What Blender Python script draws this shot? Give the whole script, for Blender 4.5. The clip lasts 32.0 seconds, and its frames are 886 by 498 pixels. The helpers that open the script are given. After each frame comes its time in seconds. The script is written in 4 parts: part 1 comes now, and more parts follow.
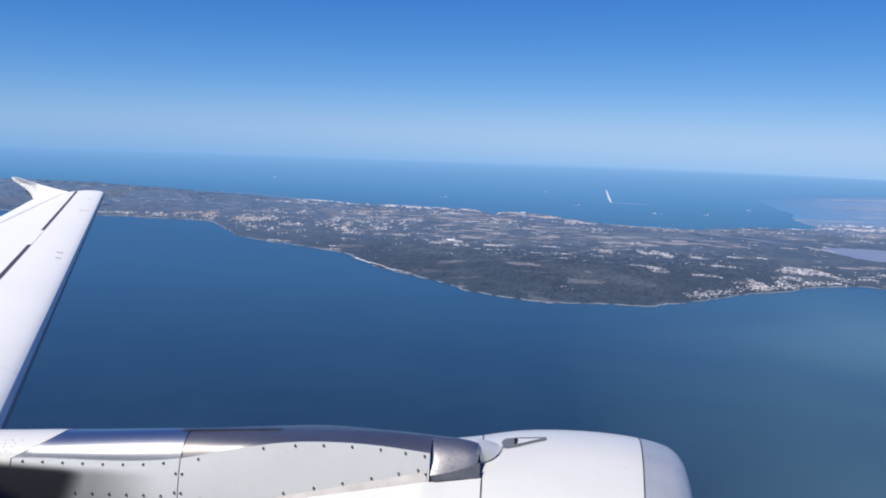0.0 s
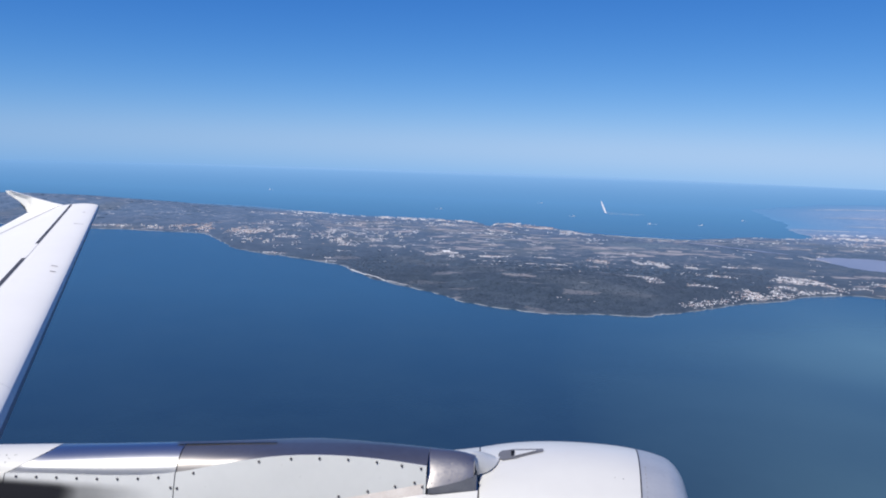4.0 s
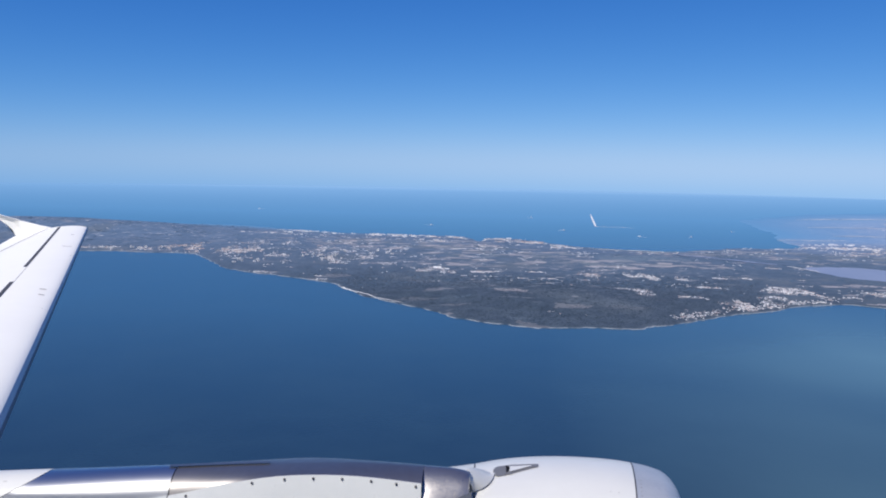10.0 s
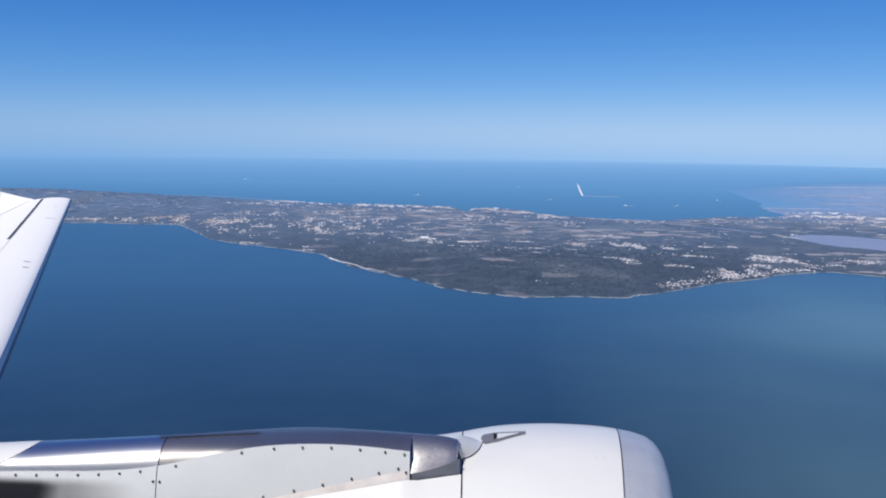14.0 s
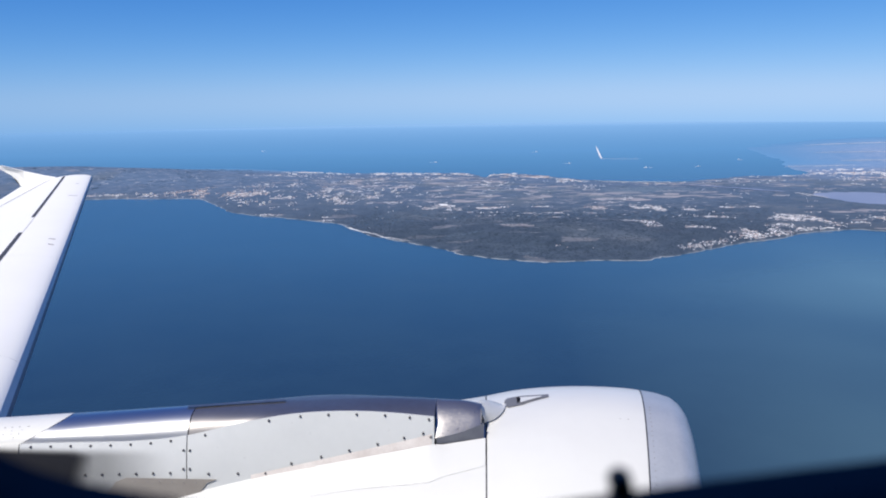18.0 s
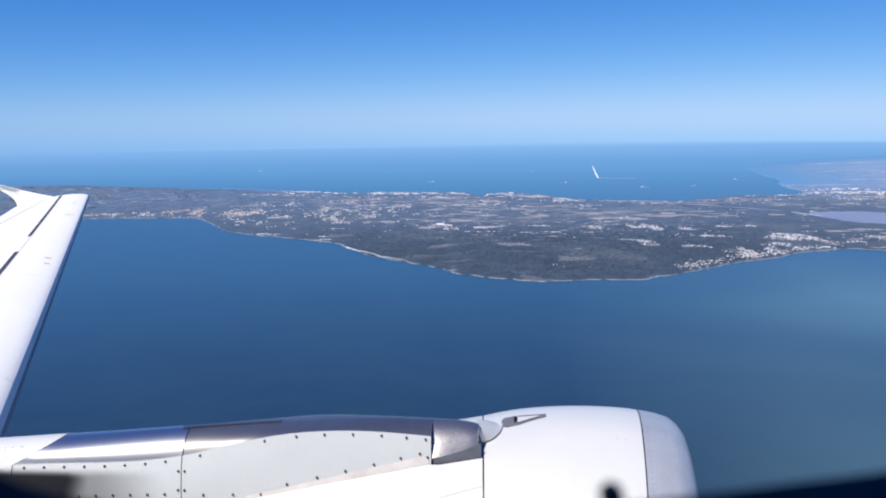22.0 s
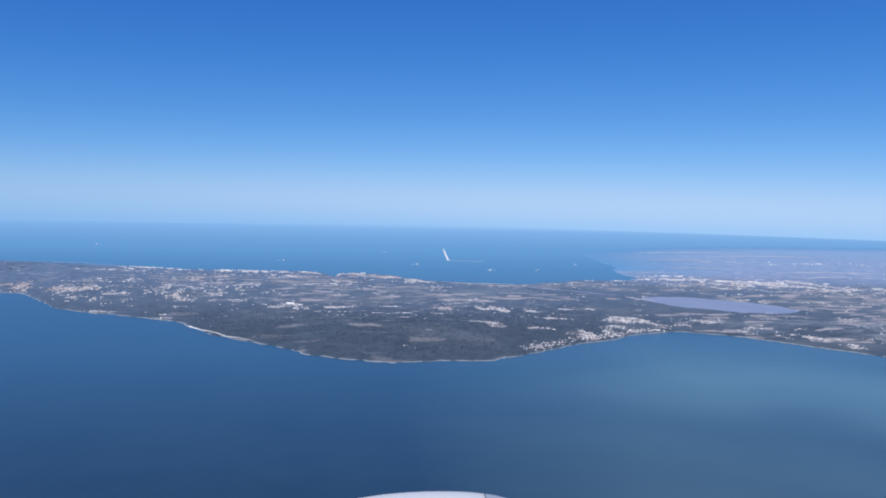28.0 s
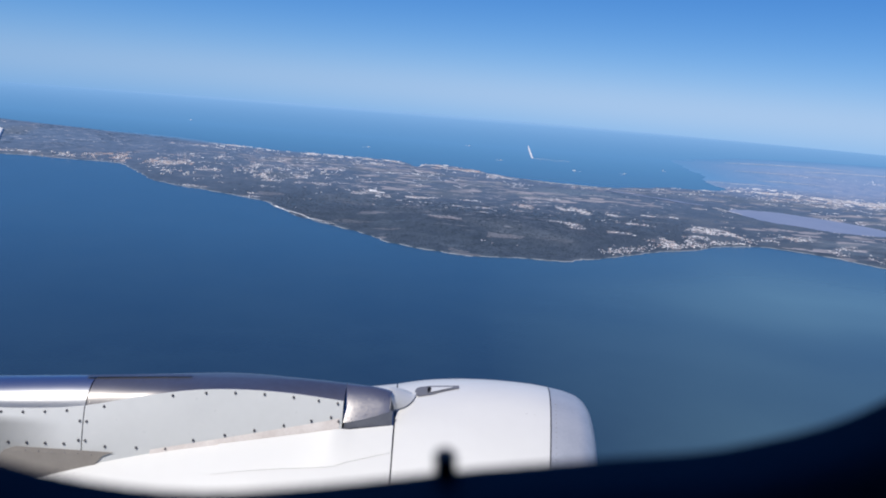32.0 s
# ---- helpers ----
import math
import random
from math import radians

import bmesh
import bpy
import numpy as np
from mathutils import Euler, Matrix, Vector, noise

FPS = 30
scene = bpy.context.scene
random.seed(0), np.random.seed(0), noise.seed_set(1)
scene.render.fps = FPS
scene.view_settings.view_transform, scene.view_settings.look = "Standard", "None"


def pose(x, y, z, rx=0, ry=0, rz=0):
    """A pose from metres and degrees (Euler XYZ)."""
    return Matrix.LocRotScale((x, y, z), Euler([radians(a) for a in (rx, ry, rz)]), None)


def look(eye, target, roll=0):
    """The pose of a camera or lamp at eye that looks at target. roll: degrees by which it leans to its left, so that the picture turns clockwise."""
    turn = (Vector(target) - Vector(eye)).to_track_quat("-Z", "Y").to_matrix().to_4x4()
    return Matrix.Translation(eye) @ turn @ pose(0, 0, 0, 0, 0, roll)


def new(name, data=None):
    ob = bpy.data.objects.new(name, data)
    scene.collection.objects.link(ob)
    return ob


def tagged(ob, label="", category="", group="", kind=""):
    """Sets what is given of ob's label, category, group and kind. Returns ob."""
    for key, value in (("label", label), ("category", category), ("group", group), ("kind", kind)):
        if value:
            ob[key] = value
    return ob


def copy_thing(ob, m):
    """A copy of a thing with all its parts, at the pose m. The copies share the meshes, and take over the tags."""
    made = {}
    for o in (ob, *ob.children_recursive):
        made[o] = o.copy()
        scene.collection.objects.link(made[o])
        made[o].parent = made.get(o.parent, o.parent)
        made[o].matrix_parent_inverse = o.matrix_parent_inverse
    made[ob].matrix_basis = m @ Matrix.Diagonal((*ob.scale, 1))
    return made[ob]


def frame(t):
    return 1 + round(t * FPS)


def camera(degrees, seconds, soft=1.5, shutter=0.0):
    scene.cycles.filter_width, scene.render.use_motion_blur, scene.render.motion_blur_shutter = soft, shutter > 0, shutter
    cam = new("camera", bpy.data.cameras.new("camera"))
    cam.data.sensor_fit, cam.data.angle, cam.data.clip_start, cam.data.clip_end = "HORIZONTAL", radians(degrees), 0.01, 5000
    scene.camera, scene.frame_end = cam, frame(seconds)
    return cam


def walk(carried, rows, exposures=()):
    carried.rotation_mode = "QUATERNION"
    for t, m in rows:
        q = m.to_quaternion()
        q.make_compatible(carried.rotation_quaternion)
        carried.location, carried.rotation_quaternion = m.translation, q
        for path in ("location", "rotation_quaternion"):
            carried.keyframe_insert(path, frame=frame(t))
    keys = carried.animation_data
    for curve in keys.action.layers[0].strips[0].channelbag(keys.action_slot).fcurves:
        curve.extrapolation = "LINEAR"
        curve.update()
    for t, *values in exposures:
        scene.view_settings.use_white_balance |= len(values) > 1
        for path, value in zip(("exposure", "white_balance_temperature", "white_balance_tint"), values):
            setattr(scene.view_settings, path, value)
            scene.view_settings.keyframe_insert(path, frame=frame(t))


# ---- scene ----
cam = camera(60.0, 32.0, 1.9)
cam.data.dof.use_dof = True
cam.data.dof.focus_distance = 40.0
cam.data.dof.aperture_fstop = 8.5
HEIGHT = 150.0
# seconds, eye's shift along the cabin, eye's shift upwards, pitch, roll, yaw
ROWS = [
    (0, -0.003, 0.006, -8.38, -2.2, 4.02),
    (0.5, -0.003, 0.006, -7.92, -1.09, 4.55),
    (1, -0.003, 0.006, -7.37, -1.01, 4.53),
    (1.5, -0.003, 0.006, -7.53, -1.72, 4.36),
    (2, -0.003, 0.006, -8.56, -2.39, 3.89),
    (2.5, -0.003, 0.006, -8.19, -1.94, 4.16),
    (3, -0.003, 0.006, -7.65, -1.96, 4.17),
    (3.5, -0.003, 0.006, -7.67, -1.93, 4.01),
    (5.5, -0.003, 0.006, -6.66, -2.63, 2.42),
    (6, -0.003, 0.006, -7.7, -2.81, 2.29),
    (6.5, -0.003, 0.006, -8.69, -2.78, 2.71),
    (7, -0.003, 0.006, -8.79, -3.15, 2.69),
    (7.5, -0.003, 0.006, -8.14, -2.65, 2.96),
    (8, -0.003, 0.006, -8.44, -2.43, 2.95),
    (8.5, -0.003, 0.006, -8.76, -2.4, 2.98),
    (9, -0.003, 0.006, -8.53, -2.51, 2.9),
    (9.5, -0.003, 0.006, -7.82, -2.25, 2.9),
    (10, -0.003, 0.006, -6.29, -1.06, 2.85),
    (10.5, -0.003, 0.006, -6.44, 0.02, 2.9),
    (11, -0.003, 0.006, -7.13, -0.5, 2.83),
    (11.5, -0.003, 0.006, -4.64, -2.88, 1.68),
    (12, -0.003, 0.006, -7.93, -1.47, 2.3),
    (12.5, -0.003, 0.006, -7.04, -0.25, 2.2),
    (13, -0.003, 0.006, -6.32, -0.7, 1.97),
    (13.5, -0.003, 0.006, -8.66, -1.07, 1.73),
    (14, -0.003, 0.006, -8.51, -0.87, 1.86),
    (14.5, -0.003, 0.006, -8.6, 0.24, 2.26),
    (15, -0.0036, 0.0028, -10.18, 0.97, 2.63),
    (15.5, -0.0029, 0.0026, -10.2, 1.18, 2.72),
    (17.5, 0.0001, 0.002, -10.7, 0.94, 3.06),
    (18, -0.0019, 0.001, -10.95, 0.82, 3.05),
    (18.5, -0.0015, 0.0005, -11.02, 0.96, 3.07),
    (19, -0.0006, 0, -11.13, 1.02, 3.03),
    (19.5, -0.0032, -0.0009, -11.04, 0.29, 2.72),
    (20, -0.0075, -0.0018, -9.12, 0.59, 2.59),
    (20.5, -0.003, -0.0023, -10.27, 1.45, 3.19),
    (21, -0.0021, -0.0026, -11.28, 1.34, 3.23),
    (21.5, -0.0011, -0.0022, -12.13, 1.41, 3.24),
    (22, -0.0005, -0.0004, -9.52, 0.79, 2.83),
    (22.5, -0.0019, -0.0066, -11.54, 1.06, 3.16),
    (23, -0.0026, -0.0095, -11.98, 1.51, 3.39),
    (23.5, -0.0022, -0.0098, -11.72, 1.79, 3.44),
    (24, -0.0016, -0.0081, -9.47, 1.47, 3.1),
    (24.5, 0.0005, -0.0075, -9.44, 0.8, 2.91),
    (26.5, 0.0071, -0.0083, -9.6, -1.1, 0.35),
    (27, 0.0058, -0.0082, -7.49, -1.22, 0.16),
    (27.5, 0.0068, -0.0075, -5.29, -1.55, -0.46),
    (28, 0.004, 0.012, -3.46, -1.5, -8),
    (28.5, 0.004, 0.012, -2.95, -1.2, -8.9),
    (29, 0.004, 0.012, -2.2, -1, -9.6),
    (29.5, 0.004, 0.012, -0.5, -0.8, -9.6),
    (30, 0.004, 0.012, 1.4, -0.8, -9.4),
    (30.5, 0.004, 0.012, 3.2, -1.1, -8.9),
    (31, 0.004, 0.012, 3.9, -1.6, -8),
    (31.5, 0.0147, -0.0018, -5.5, -2.8, -3.6),
    (32, 0.0157, -0.0011, -11.64, -4.69, -1.52),
]
walk(cam, [(t, pose(dx, 0, HEIGHT + dz, 90 + pitch, roll, yaw)) for t, dx, dz, pitch, roll, yaw in ROWS],
     [(0, 0.05), (14, 0.05), (18, 0.13), (21, 0.16), (24, 0.34), (27.2, 0.3), (28.2, 0.1), (30, -0.1), (31.2, -0.12), (32, 0.0)])

# ---- sky and sun ----
SUN_UP, SUN_SIDE = 52.0, 30.0   # degrees above the horizon; degrees aft of straight behind the window
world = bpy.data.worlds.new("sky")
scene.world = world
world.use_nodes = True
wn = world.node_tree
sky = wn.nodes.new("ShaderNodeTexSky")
sky.sky_type = 'NISHITA'
sky.sun_disc = False
sky.sun_elevation = radians(SUN_UP)
sky.sun_rotation = radians(180 + SUN_SIDE)
sky.altitude = 4000
sky.air_density, sky.dust_density, sky.ozone_density = 1.0, 0.3, 4.0
aim = wn.nodes.new("ShaderNodeTexCoord")
axes, aimed = wn.nodes.new("ShaderNodeSeparateXYZ"), wn.nodes.new("ShaderNodeCombineXYZ")
wn.links.new(aim.outputs["Generated"], axes.inputs[0])
square, root = wn.nodes.new("ShaderNodeMath"), wn.nodes.new("ShaderNodeMath")
square.operation, root.operation = 'MULTIPLY_ADD', 'SQRT'       # below the level horizon the haze keeps its tone
wn.links.new(axes.outputs[2], square.inputs[0])
wn.links.new(axes.outputs[2], square.inputs[1])
square.inputs[2].default_value = 0.0009
wn.links.new(square.outputs[0], root.inputs[0])
wn.links.new(axes.outputs[0], aimed.inputs[0])
wn.links.new(axes.outputs[1], aimed.inputs[1])
wn.links.new(root.outputs[0], aimed.inputs[2])
wn.links.new(aimed.outputs[0], sky.inputs["Vector"])
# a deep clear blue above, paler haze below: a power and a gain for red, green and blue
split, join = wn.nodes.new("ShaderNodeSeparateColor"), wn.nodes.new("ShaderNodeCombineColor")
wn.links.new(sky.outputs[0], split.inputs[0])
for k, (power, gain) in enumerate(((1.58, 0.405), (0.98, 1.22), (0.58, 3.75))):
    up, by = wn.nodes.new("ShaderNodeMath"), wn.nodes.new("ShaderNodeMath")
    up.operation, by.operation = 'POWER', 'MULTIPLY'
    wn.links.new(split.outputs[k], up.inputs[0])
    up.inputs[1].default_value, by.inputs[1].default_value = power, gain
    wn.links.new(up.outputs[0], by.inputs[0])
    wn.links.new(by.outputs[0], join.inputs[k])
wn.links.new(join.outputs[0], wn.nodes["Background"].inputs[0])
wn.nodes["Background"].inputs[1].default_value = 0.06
sun = new("sun", bpy.data.lights.new("sun", 'SUN'))
sun.data.energy, sun.data.angle, sun.data.color = 4.5, radians(0.53), (1.0, 0.95, 0.87)
a, e = radians(SUN_SIDE), radians(SUN_UP)
sun.matrix_world = look((0, 0, 300), (math.sin(a) * math.cos(e), math.cos(a) * math.cos(e), 300 - math.sin(e)))

# ---- materials ----
def material(name, colour, rough=0.5, metal=0.0, spots=None, scale=3.0, bump=0.0, bump_scale=40.0, amount=0.5, second=None, spec=0.5, rough_vary=0.0):
    """A node material: base colour broken up by two scales of noise, uneven gloss, fine relief."""
    m = bpy.data.materials.new(name)
    m.use_nodes = True
    nt = m.node_tree
    b = nt.nodes["Principled BSDF"]
    b.inputs["Base Color"].default_value = (*colour, 1)
    b.inputs["Roughness"].default_value = rough
    b.inputs["Metallic"].default_value = metal
    b.inputs["Specular IOR Level"].default_value = spec
    tc = nt.nodes.new("ShaderNodeTexCoord")
    if spots:
        n1 = nt.nodes.new("ShaderNodeTexNoise")
        n1.inputs["Scale"].default_value, n1.inputs["Detail"].default_value = scale, 6
        n2 = nt.nodes.new("ShaderNodeTexNoise")
        n2.inputs["Scale"].default_value, n2.inputs["Detail"].default_value = scale * 9, 3
        nt.links.new(tc.outputs["Object"], n1.inputs["Vector"])
        nt.links.new(tc.outputs["Object"], n2.inputs["Vector"])
        add = nt.nodes.new("ShaderNodeMath")
        add.operation = 'MULTIPLY_ADD'
        add.inputs[1].default_value = 0.4
        nt.links.new(n2.outputs["Fac"], add.inputs[0])
        nt.links.new(n1.outputs["Fac"], add.inputs[2])
        r = nt.nodes.new("ShaderNodeMapRange")
        r.inputs["From Min"].default_value, r.inputs["From Max"].default_value = 0.55, 0.95
        r.inputs["To Max"].default_value = amount
        nt.links.new(add.outputs[0], r.inputs["Value"])
        mix = nt.nodes.new("ShaderNodeMix")
        mix.data_type = 'RGBA'
        mix.inputs["A"].default_value, mix.inputs["B"].default_value = (*colour, 1), (*spots, 1)
        nt.links.new(r.outputs[0], mix.inputs["Factor"])
        nt.links.new(mix.outputs["Result"], b.inputs["Base Color"])
        if rough_vary:
            rr = nt.nodes.new("ShaderNodeMapRange")
            rr.inputs["To Min"].default_value, rr.inputs["To Max"].default_value = rough - rough_vary, rough + rough_vary
            nt.links.new(n2.outputs["Fac"], rr.inputs["Value"])
            nt.links.new(rr.outputs[0], b.inputs["Roughness"])
    if bump:
        n3 = nt.nodes.new("ShaderNodeTexNoise")
        n3.inputs["Scale"].default_value, n3.inputs["Detail"].default_value = bump_scale, 4
        nt.links.new(tc.outputs["Object"], n3.inputs["Vector"])
        bp = nt.nodes.new("ShaderNodeBump")
        bp.inputs["Strength"].default_value = bump
        bp.inputs["Distance"].default_value = 0.02
        nt.links.new(n3.outputs["Fac"], bp.inputs["Height"])
        nt.links.new(bp.outputs[0], b.inputs["Normal"])
    return m


WHITE = material("white aircraft paint", (0.65, 0.65, 0.63), 0.32, 0, (0.57, 0.565, 0.55), 1.5, 0.02, 6, 0.35, rough_vary=0.06)
PANEL = material("pale grey panel paint", (0.60, 0.615, 0.62), 0.30, 0, (0.51, 0.525, 0.535), 2.5, 0.03, 8, 0.4, rough_vary=0.06)
WING = material("wing grey-white paint", (0.89, 0.87, 0.81), 0.45, 0, (0.82, 0.80, 0.75), 0.8, 0.01, 3, 0.4)
STEEL = material("bare polished metal", (0.60, 0.60, 0.60), 0.33, 0.99, (0.56, 0.55, 0.55), 1.5, 0.004, 3, 0.5, rough_vary=0.015)
WORN = material("browned polished metal", (0.37, 0.35, 0.335), 0.35, 0.89, (0.27, 0.255, 0.245), 2.5, 0.005, 4, 0.8, rough_vary=0.03)
SCOOP_GREY = material("grey scoop paint", (0.16, 0.16, 0.17), 0.5, 0, (0.12, 0.12, 0.13), 9, 0.02, 30, 0.5)
EDGE = material("tan edge sealant", (0.78, 0.73, 0.70), 0.45, 0, (0.56, 0.50, 0.47), 9, 0.04, 40, 0.7)
TITANIUM = material("dull titanium", (0.42, 0.40, 0.40), 0.5, 1.0, (0.26, 0.25, 0.26), 7, 0.03, 30, 0.8)
NOSE = material("scuffed nose metal", (0.42, 0.40, 0.39), 0.31, 0.88, (0.38, 0.355, 0.34), 9, 0.015, 12, 0.8, rough_vary=0.08)
# dark tone holds the shade under the slat's nose
EDGE_SHADE = material("shaded slat edge", (0.19, 0.21, 0.27), 0.55, 0.0, (0.15, 0.165, 0.21), 2, 0.01, 8, 0.6)
DARK_METAL = material("dark stained metal", (0.33, 0.33, 0.36), 0.45, 0.75, (0.25, 0.25, 0.28), 12, 0.03, 30, 0.8)
SLAT_LIP = material("bare slat lip", (0.60, 0.61, 0.63), 0.5, 0.1, (0.50, 0.51, 0.54), 4, 0.01, 12, 0.6)
LIP = material("bare aluminium lip", (0.50, 0.52, 0.55), 0.42, 0.35, (0.38, 0.41, 0.45), 6, 0.02, 20, 0.6, rough_vary=0.08)
TAUPE = material("taupe sealant plate", (0.26, 0.24, 0.22), 0.6, 0, (0.2, 0.18, 0.17), 8, 0.05, 40, 0.6)
SEAL = material("dark joint sealant", (0.05, 0.05, 0.055), 0.6, 0, (0.1, 0.1, 0.1), 20, 0, 1, 0.6)
BOLT = material("dark bolt head", (0.14, 0.14, 0.15), 0.45, 0.6)
HOLE = material("dark duct", (0.012, 0.012, 0.015), 0.8, spec=0.1)
# a cast shadow painted as a dark layer, with a film of grime
SHADE_GRIME = material("painted shadow and grime on the panel", (0.016, 0.017, 0.022), 0.8, spec=0.1)
nt = SHADE_GRIME.node_tree
thin, mask, over = nt.nodes.new("ShaderNodeBsdfTransparent"), nt.nodes.new("ShaderNodeAttribute"), nt.nodes.new("ShaderNodeMixShader")
mask.attribute_name = "shade_grime"
nt.links.new(mask.outputs["Fac"], over.inputs[0])
nt.links.new(thin.outputs[0], over.inputs[1])
nt.links.new(nt.nodes["Principled BSDF"].outputs[0], over.inputs[2])
nt.links.new(over.outputs[0], nt.nodes["Material Output"].inputs["Surface"])
STREAK = material("brown grime", (0.34, 0.30, 0.28), 0.5, 0, (0.6, 0.58, 0.55), 10, 0, 1, 0.7)
CABIN = material("cabin plastic", (0.1, 0.1, 0.11), 0.65, 0, (0.08, 0.08, 0.09), 12, 0.05, 200, 0.5)
RUBBER = material("black window rubber", (0.018, 0.019, 0.024), 0.6, 0, (0.03, 0.031, 0.036), 30, 0.05, 150, 0.6)


# ---- building helpers ----
def part(name, bm, mat, parent=None, label="", smooth=True):
    me = bpy.data.meshes.new(name)
    bmesh.ops.recalc_face_normals(bm, faces=bm.faces)
    bm.to_mesh(me)
    bm.free()
    if smooth:
        me.shade_smooth()
    me.materials.append(mat)
    ob = new(name, me)
    if parent:
        ob.parent = parent
    if label:
        ob["label"] = label
    return ob


def shell(rows, closed=False):
    """A bmesh skin over rows of points."""
    bm = bmesh.new()
    vs = [[bm.verts.new(p) for p in r] for r in rows]
    n = len(rows[0])
    for a, b in zip(vs, vs[1:]):
        for i in range(n if closed else n - 1):
            bm.faces.new((a[i], a[(i + 1) % n], b[(i + 1) % n], b[i]))
    return bm


def thick(bm, depth):
    bmesh.ops.recalc_face_normals(bm, faces=bm.faces)
    bmesh.ops.solidify(bm, geom=bm.faces[:], thickness=depth)
    return bm


def box(size, at=(0, 0, 0), bevel=0.0):
    bm = bmesh.new()
    bmesh.ops.create_cube(bm, size=1, matrix=Matrix.Translation(at) @ Matrix.Diagonal((*size, 1)))
    if bevel:
        bmesh.ops.bevel(bm, geom=bm.edges[:], offset=bevel, segments=2, affect='EDGES')
    return bm


def curve(xs, ys):
    """Smooth interpolation through the given values."""
    xs, ys = np.array(xs, float), np.array(ys, float)
    if xs[0] > xs[-1]:
        xs, ys = xs[::-1], ys[::-1]
    d = np.gradient(ys, xs)

    def f(x):
        x = min(max(x, xs[0]), xs[-1])
        i = min(int(np.searchsorted(xs, x, side='right')) - 1, len(xs) - 2)
        h = xs[i + 1] - xs[i]
        u = (x - xs[i]) / h
        return float((2 * u**3 - 3 * u**2 + 1) * ys[i] + (u**3 - 2 * u**2 + u) * h * d[i] + (3 * u**2 - 2 * u**3) * ys[i + 1] + (u**3 - u**2) * h * d[i + 1])
    return f


def thing(name, label, category, at=(0, 0, HEIGHT), group="", kind=""):
    ob = new(name)
    ob.location = at
    return tagged(ob, label, category, group, kind)

# ---- the engine under the wing ----
AXIS_Y, AXIS_Z = 4.15, -2.83
engine = thing("jet_engine", "white jet engine nacelle with bare metal inlet lip under the wing", "jet engine")
cowl_r = curve([-2.9, -2.2, -1.45, -1.05, -0.75, -0.25, 0.0, 0.1, 0.32, 0.54, 0.79, 0.91, 0.99, 1.03, 1.06, 1.08],
               [0.6, 0.74, 0.93, 1.015, 1.06, 1.098, 1.114, 1.124, 1.141, 1.143, 1.124, 1.103, 1.072, 1.035, 0.98, 0.90])


def toe(x, y):
    """The intake is turned a little towards the cabin."""
    w = min(max((x - 0.15) / 0.64, 0.0), 1.0)
    return x + 0.135 * (y - 3.42) * w * w * (3 - 2 * w)


drop = curve([-2.9, -1.2, -0.7, -0.25, 0.0, 0.12, 0.3, 1.2], [0.0, 0.0, 0.03, 0.05, 0.028, 0.014, 0.0, 0.0])


def flattened(x, ang):
    """How far the cowl's crown behind the pylon lies below a true circle; ang: degrees from the top towards the cabin."""
    w = min(max((16 - ang) / 12, 0.0), 1.0) * min(max((ang + 95) / 45, 0.0), 1.0)
    return drop(x) * w * w * (3 - 2 * w)


def ring(x0, x1, steps, lift=0.0, n=96, a0=0.0, a1=360.0):
    rows = []
    for i in range(steps + 1):
        x = x0 + (x1 - x0) * i / steps
        r = cowl_r(x) + lift
        rows.append([(toe(x, AXIS_Y + r * math.sin(u)), AXIS_Y + r * math.sin(u), AXIS_Z + r * math.cos(u) - flattened(x, 180 - (math.degrees(u) + 180) % 360))
                     for u in (radians(a0 + (a1 - a0) * k / n) for k in range(n if a1 - a0 == 360 else n + 1))])
    return rows


part("fan_cowl", shell(ring(0.004, 0.786, 18), True), WHITE, engine, "white painted fan cowl")
part("rear_cowl", shell(ring(-2.9, -0.004, 30), True), WHITE, engine, "white painted thrust reverser cowl")
# the lip rolls round into the intake
rows = ring(0.794, 1.08, 18)
for x, r in ((1.078, 0.86), (1.06, 0.825), (1.0, 0.8), (0.7, 0.8), (0.1, 0.85)):
    rows.append([(toe(x, AXIS_Y + r * math.sin(radians(k * 3.75))), AXIS_Y + r * math.sin(radians(k * 3.75)), AXIS_Z + r * math.cos(radians(k * 3.75))) for k in range(96)])
part("inlet_lip", shell(rows, True), LIP, engine, "bare aluminium inlet lip")
part("fan_joint", shell(ring(-0.005, 0.005, 1, -0.005), True), SEAL, engine, "dark cowl joint")
part("lip_joint", shell(ring(0.785, 0.795, 1, -0.003), True), BOLT, engine, "dark riveted lip joint")
disc = bmesh.new()
bmesh.ops.create_circle(disc, cap_ends=True, radius=0.85, segments=64, matrix=pose(0.1, AXIS_Y, AXIS_Z, 0, 90, 0))
part("fan_disc", disc, HOLE, engine)
plug = bmesh.new()
bmesh.ops.create_cone(plug, cap_ends=True, radius1=0.6, radius2=0.2, depth=0.9, segments=48, matrix=pose(-3.3, AXIS_Y, AXIS_Z, 0, -90, 0))
part("exhaust_cone", plug, TITANIUM, engine)


def cowl_point(x, ang, lift=0.0):
    r = cowl_r(x) + lift
    y = AXIS_Y - r * math.sin(radians(ang))
    return Vector((toe(x, y), y, AXIS_Z + r * math.cos(radians(ang)) - flattened(x, ang)))


# rivet rows on both sides of the lip joint
rivet = bmesh.new()
bmesh.ops.create_icosphere(rivet, subdivisions=1, radius=0.0032)
rivet_mesh = bpy.data.meshes.new("rivet")
rivet.to_mesh(rivet_mesh)
rivet.free()
rivet_mesh.materials.append(TITANIUM)
for k in range(46):
    ob = new("rivet", rivet_mesh)
    ob.parent = engine
    ob.location = cowl_point(0.82, 2 + k * 2.0, 0.0)
